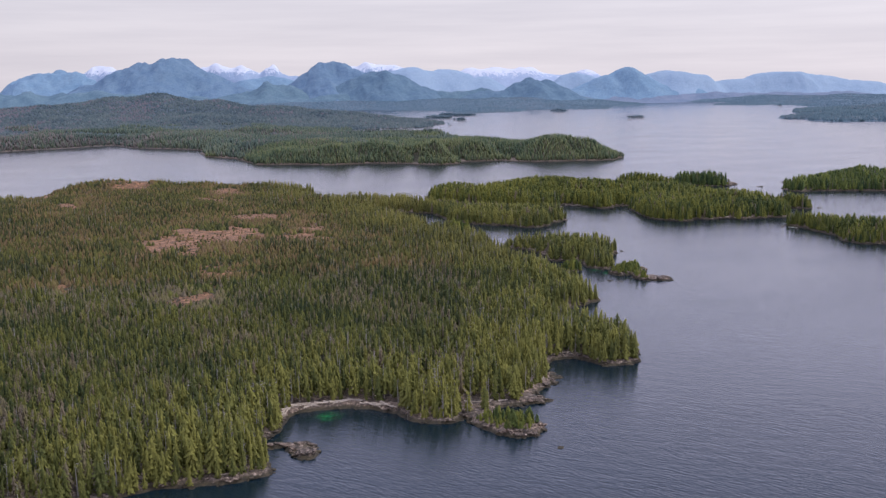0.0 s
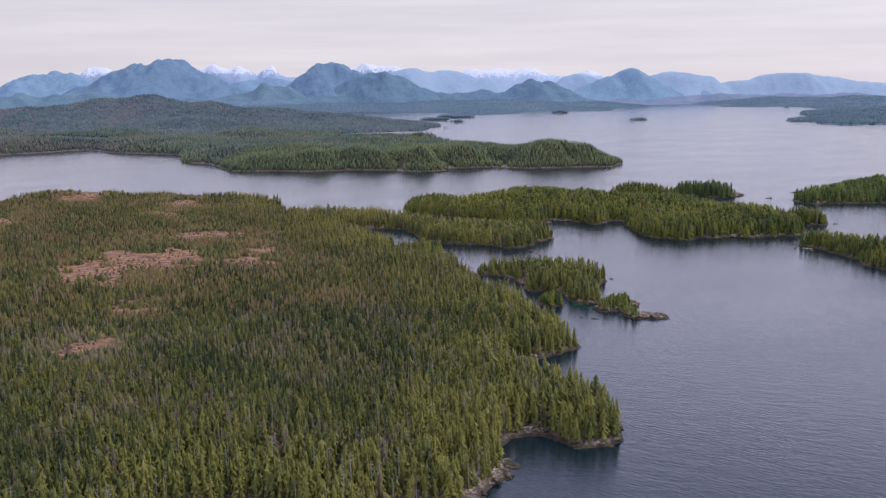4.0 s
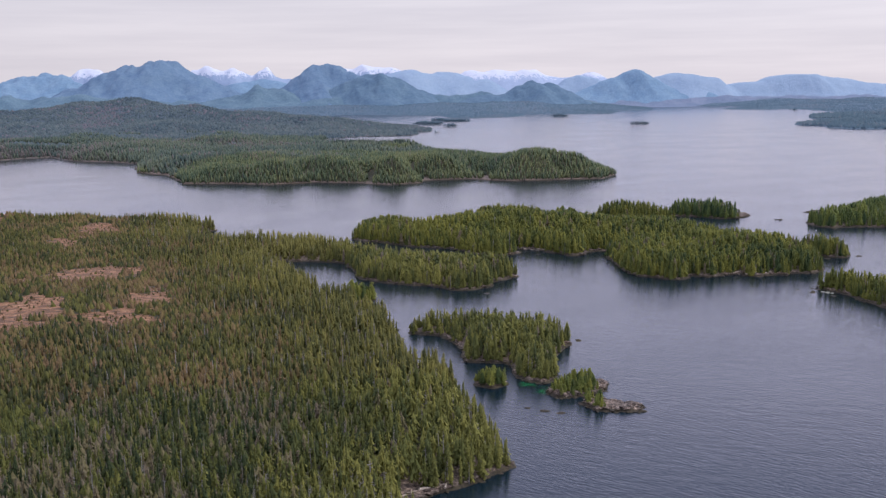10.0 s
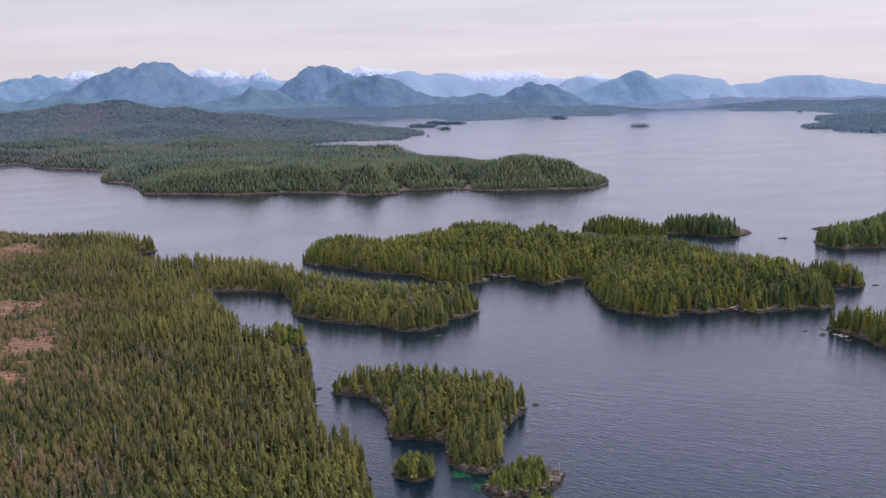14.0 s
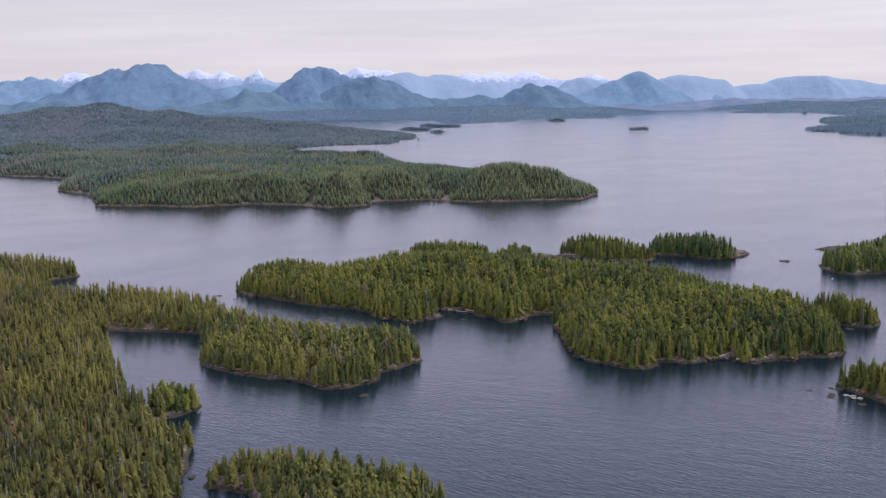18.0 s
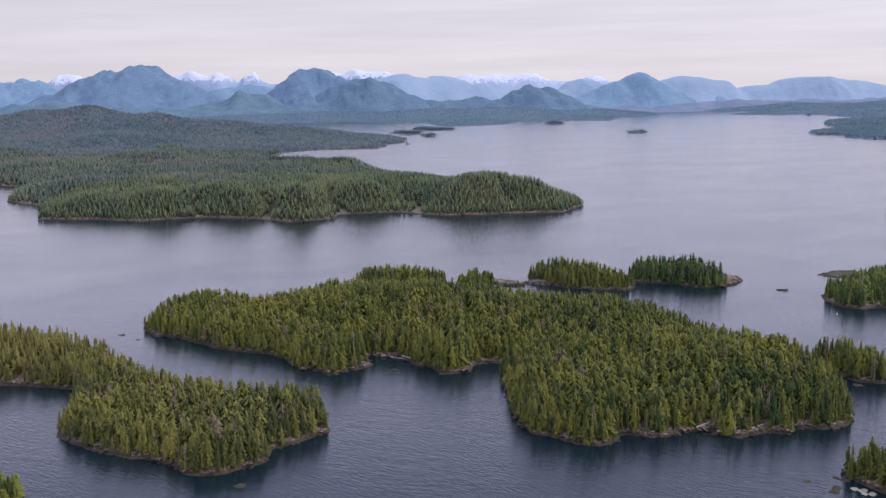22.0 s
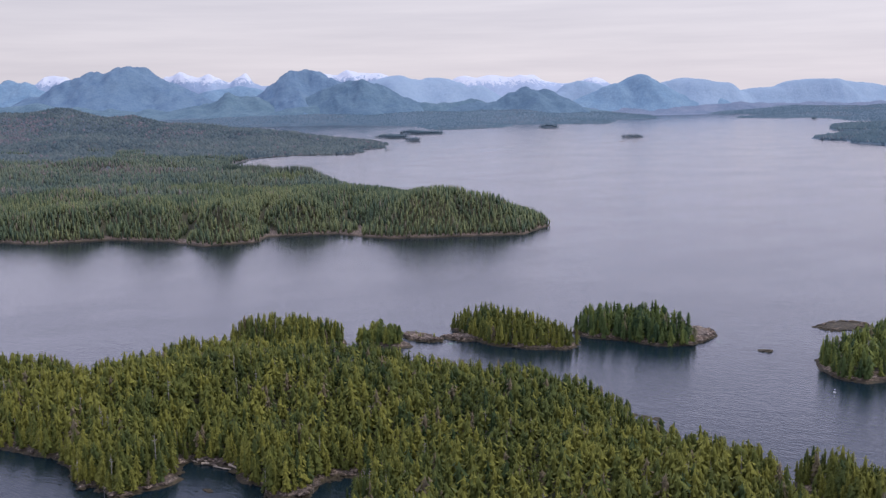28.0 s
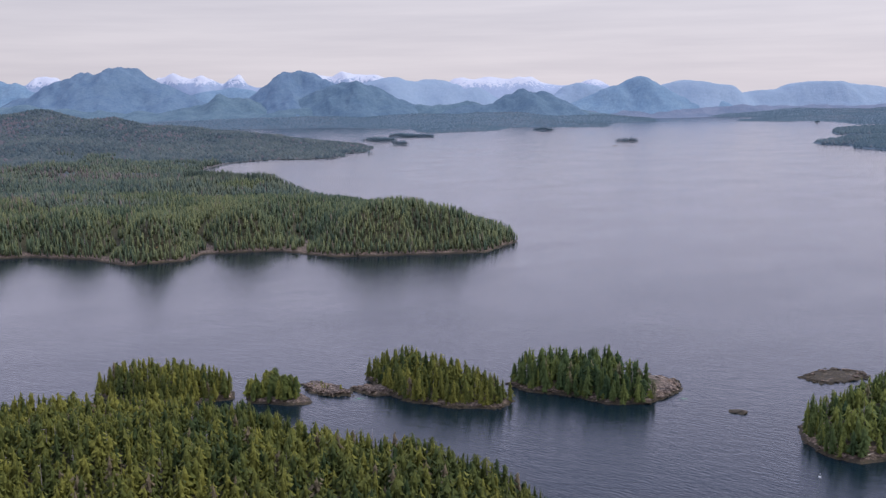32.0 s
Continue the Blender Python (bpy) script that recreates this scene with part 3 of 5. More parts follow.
# ---------------------------------------------------------------- mountains
def build_mountain(label, mat, base, peaks, seed, rough=0.10):
    """A range as one height field: peaks are (x, y, height, half-width across, half-width in depth, sharpness)."""
    px = np.array([q[0] for q in peaks])
    py = np.array([q[1] for q in peaks])
    w = max(q[3] for q in peaks) * 2.6
    deep = max(q[4] for q in peaks)
    xs = np.linspace(px.min() - w, px.max() + w, 180)
    ys = np.linspace(py.min() - 3.2 * deep, py.max() + 1.0 * deep, 68)
    gx, gy = np.meshgrid(xs, ys)
    x, y = gx.ravel(), gy.ravel()
    z = np.zeros(x.shape)
    wx, wy = fbm(x, y, 220, seed + 40, 4) * 14, fbm(x, y, 220, seed + 60, 4) * 40
    for hx, hy, top, sx, sy, k in peaks:
        r = np.sqrt(((x + wx - hx) / sx) ** 2 + ((y + wy - hy) / sy) ** 2)
        z = z + (top * np.exp(-0.5 * r ** k)) ** 5
    z = z ** 0.2
    ridge = 1 - np.abs(fbm(x, y, 150, seed, 5)) * 3.0
    gully = 1 - np.abs(fbm(x * 1.3, y * 0.6, 110, seed + 5, 4)) * 2.6
    z = z * (1 + rough * (ridge - 0.55)) + (fbm(x, y, 60, seed + 3, 4) * (9 if rough > 0.09 else 4.5) + (gully - 0.5) * 9 * (rough > 0.09)) * np.clip(z / 60, 0, 1)
    edge = np.minimum(np.clip((x - xs[0]) / (0.7 * w), 0, 1), np.clip((xs[-1] - x) / (0.7 * w), 0, 1))
    edge = np.minimum(edge, np.clip((y - ys[0]) / (1.5 * deep), 0, 1))
    z = z * edge * edge * (3 - 2 * edge) - 14 * (1 - edge) + base
    n, m = len(xs), len(ys)
    i = np.arange((m - 1) * n).reshape(m - 1, n)[:, :-1].ravel()
    me = mesh_from("mountain", np.stack([x, y, z], 1), np.stack([i, i + 1, i + n + 1, i + n], 1), [mat], (), True)
    tagged(new("mountain", me), label, "mountain", kind="structure")


# slope colours carry the blue of distance haze, paler ranges carry more
MT_NEAR = mountain_material("hazed_wooded_slopes", (0.134, 0.216, 0.316), (0.186, 0.278, 0.364), 0.30, 0)
MT_DARK = mountain_material("hazed_dark_hills", (0.108, 0.182, 0.256), (0.154, 0.238, 0.302), 0.24, 0)
MT_FOOT = mountain_material("hazed_foothills", (0.114, 0.19, 0.248), (0.168, 0.254, 0.302), 0.24, 0)
MT_LOW = mountain_material("hazed_low_plain", (0.173, 0.231, 0.315), (0.242, 0.281, 0.362), 0.36, 0)
MT_MID = mountain_material("haze_blue_mountain_slopes", (0.186, 0.302, 0.418), (0.242, 0.357, 0.458), 0.22, 0)
MT_PALE = mountain_material("haze_pale_mountain_slopes", (0.312, 0.42, 0.535), (0.35, 0.455, 0.562), 0.2, 0)
MT_SNOW = mountain_material("hazed_alpine_slopes", (0.33, 0.42, 0.55), (0.365, 0.455, 0.585), 0.2, 211)
MT_SNOW_LOW = mountain_material("hazed_low_alpine_slopes", (0.400, 0.490, 0.63), (0.430, 0.520, 0.66), 0.2, 183)
build_mountain("haze-blue wooded mountain ridge at the far left of the bay", MT_MID, 0, [(-741, 5018, 165, 122, 173, 2), (-647, 5000, 181, 106, 133, 2), (-576, 4974, 162, 82, 141, 2), (-524, 4995, 159, 74, 115, 2), (-466, 4973, 136, 74, 187, 2)], 1, 0.1)
build_mountain("broad haze-blue wooded mountain with bare rock scars", MT_NEAR, 0, [(-494, 4781, 99, 89, 211, 2), (-427, 4778, 118, 82, 158, 2), (-365, 4735, 143, 75, 220, 2), (-313, 4766, 165, 83, 135, 2), (-247, 4784, 195, 90, 223, 2), (-177, 4748, 199, 83, 208, 2), (-120, 4735, 221, 75, 174, 2),
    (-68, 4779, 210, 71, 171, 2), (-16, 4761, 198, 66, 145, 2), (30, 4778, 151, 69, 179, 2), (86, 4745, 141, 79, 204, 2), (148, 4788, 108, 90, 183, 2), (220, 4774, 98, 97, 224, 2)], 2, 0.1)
build_mountain("low haze-blue wooded foothill between mountains", MT_MID, 0, [(168, 4762, 91, 95, 92, 2), (238, 4753, 120, 94, 93, 2), (310, 4789, 125, 87, 106, 2), (368, 4770, 134, 82, 91, 2), (431, 4770, 123, 86, 81, 2), (494, 4734, 103, 88, 117, 2)], 3, 0.06)
build_mountain("haze-blue wooded mountain with a domed summit", MT_NEAR, 0, [(390, 4517, 80, 61, 136, 2), (436, 4509, 110, 56, 131, 2), (473, 4490, 131, 56, 130, 2), (520, 4501, 168, 61, 187, 2), (563, 4486, 177, 59, 196, 2), (609, 4509, 186, 54, 147, 2), (645, 4494, 171, 55, 180, 2),
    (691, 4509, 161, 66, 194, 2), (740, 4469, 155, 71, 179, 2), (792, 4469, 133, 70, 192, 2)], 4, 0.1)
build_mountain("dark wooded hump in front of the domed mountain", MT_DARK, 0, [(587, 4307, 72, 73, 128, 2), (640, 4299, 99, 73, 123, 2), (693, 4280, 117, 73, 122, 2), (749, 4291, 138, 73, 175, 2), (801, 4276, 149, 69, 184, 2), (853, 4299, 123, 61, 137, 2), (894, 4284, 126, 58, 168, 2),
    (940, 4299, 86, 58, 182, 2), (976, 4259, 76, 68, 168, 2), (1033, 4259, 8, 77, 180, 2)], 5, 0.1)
build_mountain("small steep wooded hill in dark haze-blue", MT_DARK, 0, [(1176, 4057, 49, 101, 102, 2), (1250, 4049, 63, 94, 98, 2), (1309, 4030, 78, 80, 98, 2), (1367, 4041, 94, 66, 140, 2), (1405, 4026, 111, 54, 147, 2), (1450, 4049, 115, 47, 110, 2), (1478, 4034, 101, 43, 135, 2),
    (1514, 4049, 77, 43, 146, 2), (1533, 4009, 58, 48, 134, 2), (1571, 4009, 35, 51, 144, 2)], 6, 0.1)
build_mountain("haze-blue wooded mountain beyond the head of the bay", MT_MID, 0, [(1617, 4319, 39, 113, 55, 2), (1699, 4312, 57, 102, 70, 2), (1765, 4308, 77, 82, 61, 2), (1822, 4315, 107, 69, 66, 2), (1864, 4299, 114, 65, 62, 2), (1919, 4314, 139, 66, 46, 2), (1966, 4308, 149, 67, 67, 2),
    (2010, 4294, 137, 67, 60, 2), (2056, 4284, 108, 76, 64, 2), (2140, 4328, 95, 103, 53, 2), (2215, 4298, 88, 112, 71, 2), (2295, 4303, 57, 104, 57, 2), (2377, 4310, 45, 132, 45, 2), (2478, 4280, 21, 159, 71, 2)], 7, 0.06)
build_mountain("pale haze-blue mountain beyond the head of the bay", MT_PALE, 0, [(1576, 4477, 69, 101, 50, 2), (1648, 4468, 78, 88, 51, 2), (1717, 4504, 113, 78, 58, 2), (1770, 4485, 131, 85, 50, 2), (1837, 4485, 123, 93, 44, 2), (1894, 4449, 88, 97, 64, 2)], 8, 0.05)
build_mountain("pale haze-blue mountain range on the far side of the sound", MT_PALE, 0, [(1971, 4334, 99, 84, 53, 2), (2021, 4306, 104, 85, 50, 2), (2099, 4337, 132, 94, 41, 2), (2183, 4352, 145, 104, 64, 2), (2236, 4303, 130, 105, 63, 2), (2318, 4312, 114, 88, 60, 2), (2370, 4310, 105, 67, 60, 2),
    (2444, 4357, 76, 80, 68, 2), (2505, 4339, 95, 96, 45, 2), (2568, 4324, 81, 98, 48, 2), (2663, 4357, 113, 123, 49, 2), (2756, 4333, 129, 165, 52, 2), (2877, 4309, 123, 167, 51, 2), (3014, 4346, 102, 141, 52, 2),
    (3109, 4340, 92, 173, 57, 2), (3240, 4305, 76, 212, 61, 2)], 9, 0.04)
build_mountain("pale haze-blue rolling mountain range", MT_PALE, 0, [(822, 4618, 139, 98, 99, 2), (899, 4646, 146, 106, 76, 2), (980, 4619, 167, 115, 121, 2), (1064, 4615, 145, 107, 81, 2), (1149, 4666, 157, 100, 106, 2), (1216, 4633, 145, 87, 100, 2), (1275, 4649, 115, 93, 88, 2),
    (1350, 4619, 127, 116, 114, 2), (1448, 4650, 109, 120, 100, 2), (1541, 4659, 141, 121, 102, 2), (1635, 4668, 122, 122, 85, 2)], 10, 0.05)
build_mountain("snow-capped mountain behind the haze-blue ridge", MT_SNOW, 0, [(-567, 5058, 143, 65, 115, 2), (-516, 5040, 160, 56, 89, 2), (-477, 5014, 161, 51, 94, 2), (-439, 5035, 187, 63, 77, 2), (-383, 5013, 188, 72, 124, 2)], 11, 0.06)
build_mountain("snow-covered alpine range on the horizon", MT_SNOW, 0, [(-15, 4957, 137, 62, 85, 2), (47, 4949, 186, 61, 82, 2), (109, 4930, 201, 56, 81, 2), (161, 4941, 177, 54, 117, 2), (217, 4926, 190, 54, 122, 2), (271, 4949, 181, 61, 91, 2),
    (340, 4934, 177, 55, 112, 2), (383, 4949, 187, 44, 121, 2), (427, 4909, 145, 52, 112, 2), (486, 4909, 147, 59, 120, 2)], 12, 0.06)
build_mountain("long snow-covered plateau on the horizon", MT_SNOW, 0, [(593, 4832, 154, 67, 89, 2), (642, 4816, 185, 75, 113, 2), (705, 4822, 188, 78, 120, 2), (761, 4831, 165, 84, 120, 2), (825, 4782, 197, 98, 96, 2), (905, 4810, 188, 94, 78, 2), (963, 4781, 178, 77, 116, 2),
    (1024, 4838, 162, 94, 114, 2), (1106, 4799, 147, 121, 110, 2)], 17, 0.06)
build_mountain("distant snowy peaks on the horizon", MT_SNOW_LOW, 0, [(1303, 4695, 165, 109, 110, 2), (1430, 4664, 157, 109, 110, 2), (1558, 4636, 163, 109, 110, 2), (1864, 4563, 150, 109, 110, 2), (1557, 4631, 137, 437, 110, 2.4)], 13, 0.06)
build_mountain("haze-tinted wooded foothills below the broad mountain", MT_FOOT, 0, [(308, 4350, 118, 66, 120, 1.7), (396, 4350, 98, 84, 120, 1.8), (190, 4350, 74, 110, 120, 1.8), (-10, 4350, 52, 150, 120, 2), (-200, 4380, 62, 250, 120, 2), (-430, 4400, 84, 220, 120, 2), (-750, 4400, 88, 260, 120, 2)], 14, 0.14)
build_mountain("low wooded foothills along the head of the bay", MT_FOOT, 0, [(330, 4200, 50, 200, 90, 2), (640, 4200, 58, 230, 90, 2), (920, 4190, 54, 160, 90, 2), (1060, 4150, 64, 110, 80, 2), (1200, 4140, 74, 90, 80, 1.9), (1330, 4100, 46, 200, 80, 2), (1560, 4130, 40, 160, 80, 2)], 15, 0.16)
build_mountain("low haze-mauve wooded plain beyond the sound", MT_LOW, 0, [(2060, 4200, 34, 220, 60, 2), (2330, 4170, 38, 220, 60, 2), (2600, 4130, 33, 220, 60, 2), (2900, 4100, 34, 260, 60, 2), (1800, 4230, 30, 200, 60, 2)], 16, 0.16)


# ---------------------------------------------------------------- trees
def whorl_shape(rng, tiers, points, width, low, taper, rag):
    """A low crown of unit height: ragged whorls of boughs, narrower upwards."""
    verts, tris = [], []
    lean = rng.uniform(-0.015, 0.015, 2)
    for k in range(tiers):
        f = k / tiers
        zb = low + (1 - low) * f
        zt = min(1.0, zb + (1 - low) * (1.75 / tiers) * rng.uniform(0.9, 1.15)) if k < tiers - 1 else 1.0
        r = width * ((1 - f) ** taper * 0.86 + 0.17) * rng.uniform(0.85, 1.15)
        if k == 0:
            r *= 0.8
        a0 = rng.uniform(0, 6.28)
        base = len(verts)
        verts.append((lean[0] * zt, lean[1] * zt, zt))
        for j in range(points):
            out = j % 2 == 0
            rr = r * (rng.uniform(1 - rag, 1 + rag) if out else rng.uniform(0.30, 0.46))
            a = a0 + (j + rng.uniform(-0.3, 0.3)) * 6.2832 / points
            verts.append((rr * math.cos(a) + lean[0] * zb, rr * math.sin(a) + lean[1] * zb,
                          zb + (rng.uniform(-0.05, 0.005) if out else rng.uniform(0.01, 0.05))))
        for j in range(points):
            tris.append((base, base + 1 + j, base + 1 + (j + 1) % points))
    return np.array(verts), np.array(tris)


def crown_shape(rng, rings, sides, boughs, width, low, taper, reach=1.0):
    """A conifer crown of unit height: drooping boughs of foliage all round a narrow dense core."""
    verts, tris = [(0.0, 0.0, low + 0.03)], []
    lean = rng.uniform(-0.02, 0.02, 2)
    lobes = rng.uniform(0, 6.2832, 3)

    def girth(f, a):
        body = width * ((1 - f) ** (taper - 0.08) * 0.93 + 0.06) * (0.7 + 0.3 * min(1.0, f / 0.15))
        return body * (1 + 0.18 * math.sin(2 * a + lobes[0] + 6 * f) + 0.14 * math.sin(a + lobes[1] - 11 * f))

    def at(r, a, z):
        verts.append((r * math.cos(a) + lean[0] * z, r * math.sin(a) + lean[1] * z, z))

    for k in range(rings):
        for j in range(sides):
            a = (j + 0.5 * (k % 2) + rng.uniform(-0.25, 0.25)) * 6.2832 / sides
            f = k / rings
            at(girth(f, a) * rng.uniform(0.36, 0.58), a, low + (1 - low) * f)
    at(0.0, 0.0, 1.0)
    top = len(verts) - 1
    for j in range(sides):
        tris.append((0, 1 + (j + 1) % sides, 1 + j))
        tris.append((top - sides + j, top - sides + (j + 1) % sides, top))
    for k in range(rings - 1):
        lo, hi = 1 + k * sides, 1 + (k + 1) * sides
        for j in range(sides):
            n = (j + 1) % sides
            tris += [(lo + j, lo + n, hi + j), (lo + n, hi + n, hi + j)]
    for k in range(boughs):
        f = ((k + rng.uniform(0, 1)) / boughs) ** 1.1 * 0.95
        a, h = 2.39996 * k + rng.uniform(-0.4, 0.4), rng.uniform(0.20, 0.40) * (1 + 0.6 * f)
        r, z, b = girth(f, a) * rng.uniform(0.62, 1.42) * reach, low + (1 - low) * f, len(verts)
        droop = r * rng.uniform(0.05, 0.5)
        at(0.3 * r, a, z + r * 0.35)
        at(r, a, z - droop)
        for turn in (-h, h):
            at(0.66 * r, a + turn, z - droop * 0.6 - r * rng.uniform(0.0, 0.22))
        tris += [(b, b + 2, b + 1), (b, b + 1, b + 3)]
    return np.array(verts), np.array(tris)


def spike_shape(rng, radius, sides, limbs):
    """A bare dead spar of unit height with a few broken limbs."""
    verts, tris = [], []
    for j in range(sides):
        a = j * 6.2832 / sides
        verts.append((radius * math.cos(a), radius * math.sin(a), -0.05))
    verts.append((rng.uniform(-0.02, 0.02), rng.uniform(-0.02, 0.02), 1.0))
    tris += [(j, (j + 1) % sides, sides) for j in range(sides)]
    for _ in range(limbs):
        z, a, s = rng.uniform(0.45, 0.92), rng.uniform(0, 6.28), rng.uniform(0.03, 0.07)
        b = len(verts)
        verts += [(0, 0, z - 0.012), (0, 0, z + 0.012), (s * math.cos(a), s * math.sin(a), z + rng.uniform(0.0, 0.06))]
        tris.append((b, b + 1, b + 2))
    return np.array(verts), np.array(tris)


shape_rng = np.random.default_rng(7)
NEAR_SHAPES = [crown_shape(shape_rng, 4, 5, 62, w, 0.03, t) for w, t in
               ((0.18, 0.7), (0.20, 0.6), (0.215, 0.58), (0.165, 0.78), (0.235, 0.52), (0.19, 0.6), (0.175, 0.65), (0.22, 0.52), (0.15, 0.65), (0.21, 0.75))]
# trees inside the stand: crown only in the upper part that the camera sees
INNER_SHAPES = [crown_shape(shape_rng, 3, 4, 17, w, 0.2, t, 1.12) for w, t in
                ((0.17, 0.62), (0.19, 0.52), (0.21, 0.5), (0.15, 0.72), (0.22, 0.42), (0.18, 0.5), (0.165, 0.46), (0.205, 0.56))]
PINE_SHAPES = [crown_shape(shape_rng, 2, 4, 10, w, 0.12, t, 1.12) for w, t in ((0.17, 0.62), (0.2, 0.5), (0.15, 0.72), (0.21, 0.45), (0.18, 0.55))]
FAR_SHAPES = [crown_shape(shape_rng, 2, 4, 4, w, 0.05, t, 1.15) for w, t in ((0.17, 0.65), (0.20, 0.55), (0.15, 0.7), (0.215, 0.5), (0.185, 0.75))]
CONE_SHAPES = [whorl_shape(shape_rng, 1, 6, w, 0.0, 0.8, 0.2) for w in (0.40, 0.5)]
DEAD_SHAPES = [spike_shape(shape_rng, 0.020, 4, k) for k in (5, 7, 9)]
SCRUB_SHAPES = [whorl_shape(shape_rng, 1, 8, w, 0.0, 0.6, 0.4) for w in (0.42, 0.5, 0.58)]
BUSH_SHAPES = [whorl_shape(shape_rng, 3, 8, w, 0.0, 0.45, 0.3) for w in (0.42, 0.5)]


def planted(shapes, places, rng, tint):
    """Arrays of joined trees: places are rows of x, y, z, height, girth."""
    verts, tris, tints, at = [], [], [], 0
    which = rng.integers(0, len(shapes), len(places))
    for k, (v, f) in enumerate(shapes):
        sel = places[which == k]
        if not len(sel):
            continue
        a = rng.uniform(0, 6.2832, len(sel))
        c, s = np.cos(a)[:, None], np.sin(a)[:, None]
        h, g = sel[:, 3:4], sel[:, 3:4] * sel[:, 4:5]
        x = (v[None, :, 0] * c - v[None, :, 1] * s) * g + sel[:, 0:1]
        y = (v[None, :, 0] * s + v[None, :, 1] * c) * g + sel[:, 1:2]
        z = v[None, :, 2] * h + sel[:, 2:3]
        verts.append(np.stack([x, y, z], 2).reshape(-1, 3))
        tris.append((f[None] + (np.arange(len(sel)) * len(v))[:, None, None] + at).reshape(-1, 3))
        tints.append(np.repeat(tint[which == k], len(v)))
        at += len(sel) * len(v)
    return np.concatenate(verts), np.concatenate(tris), np.concatenate(tints)


def in_view(x, y):
    """The wedge of the plan that the flight looks over, with a margin."""
    right = np.maximum(0.82 * y + 20, 375 + (y - 532) * 0.78)
    return (x > -0.225 * y - 25) & (x < right) & (0.24 * x + 0.97 * y > 222)


def scatter(rng, box, spacing, beyond=False):
    xs, ys = np.arange(box[0], box[2], spacing), np.arange(box[1], box[3], spacing)
    gx, gy = np.meshgrid(xs, ys)
    x = gx.ravel() + rng.uniform(-0.48, 0.48, gx.size) * spacing
    y = gy.ravel() + rng.uniform(-0.48, 0.48, gx.size) * spacing
    keep = in_view(x, y) != beyond
    return x[keep], y[keep]


def part(name, me, parent, label=""):
    ob = new(name, me)
    ob.parent = parent
    return tagged(ob, label)


def beach_width(x, y):
    """Extra bare strip behind the waterline where there is gravel or driftwood."""
    w = 0.0
    for bx, by, sx, sy, extra in ((34, 293, 20, 8, 5.2), (54, 286, 8, 8, 3.5), (78, 284, 8, 5, 5.0), (100, 288, 10, 6, 4.5), (110, 304, 6, 8, 2.0), (125, 328, 9, 5, 2.5), (146, 399, 8, 6, 3.5),
                                  (385, 630, 12, 4, 1.3), (292, 746, 9, 7, 2.0), (279, 737, 5, 3, 2.5), (330, 726, 10, 6, 2.0), (8, 246, 10, 5, 2.0)):
        w = w + extra * np.exp(-((x - bx) / sx) ** 2 - ((y - by) / sy) ** 2)
    return w


def gully_gaps(x, y):
    """Narrow treeless cuts added between the headland's lobes, so that they show as dark slits."""
    cut = np.zeros(x.shape, bool)
    for gx, top in ((205, 1300), (266, 1290), (326, 1290), (394, 1310)):
        cut |= (np.abs(x - gx + 4 * np.sin(y / 11)) < 3.6 - 2.2 * np.clip((y - 1200) / 100, 0, 1)) & (y < top)
    return cut


def on_point(x, y):
    return (x > 290) & (y > 1545 + (410 - x) * 0.55) & (y < 1780)


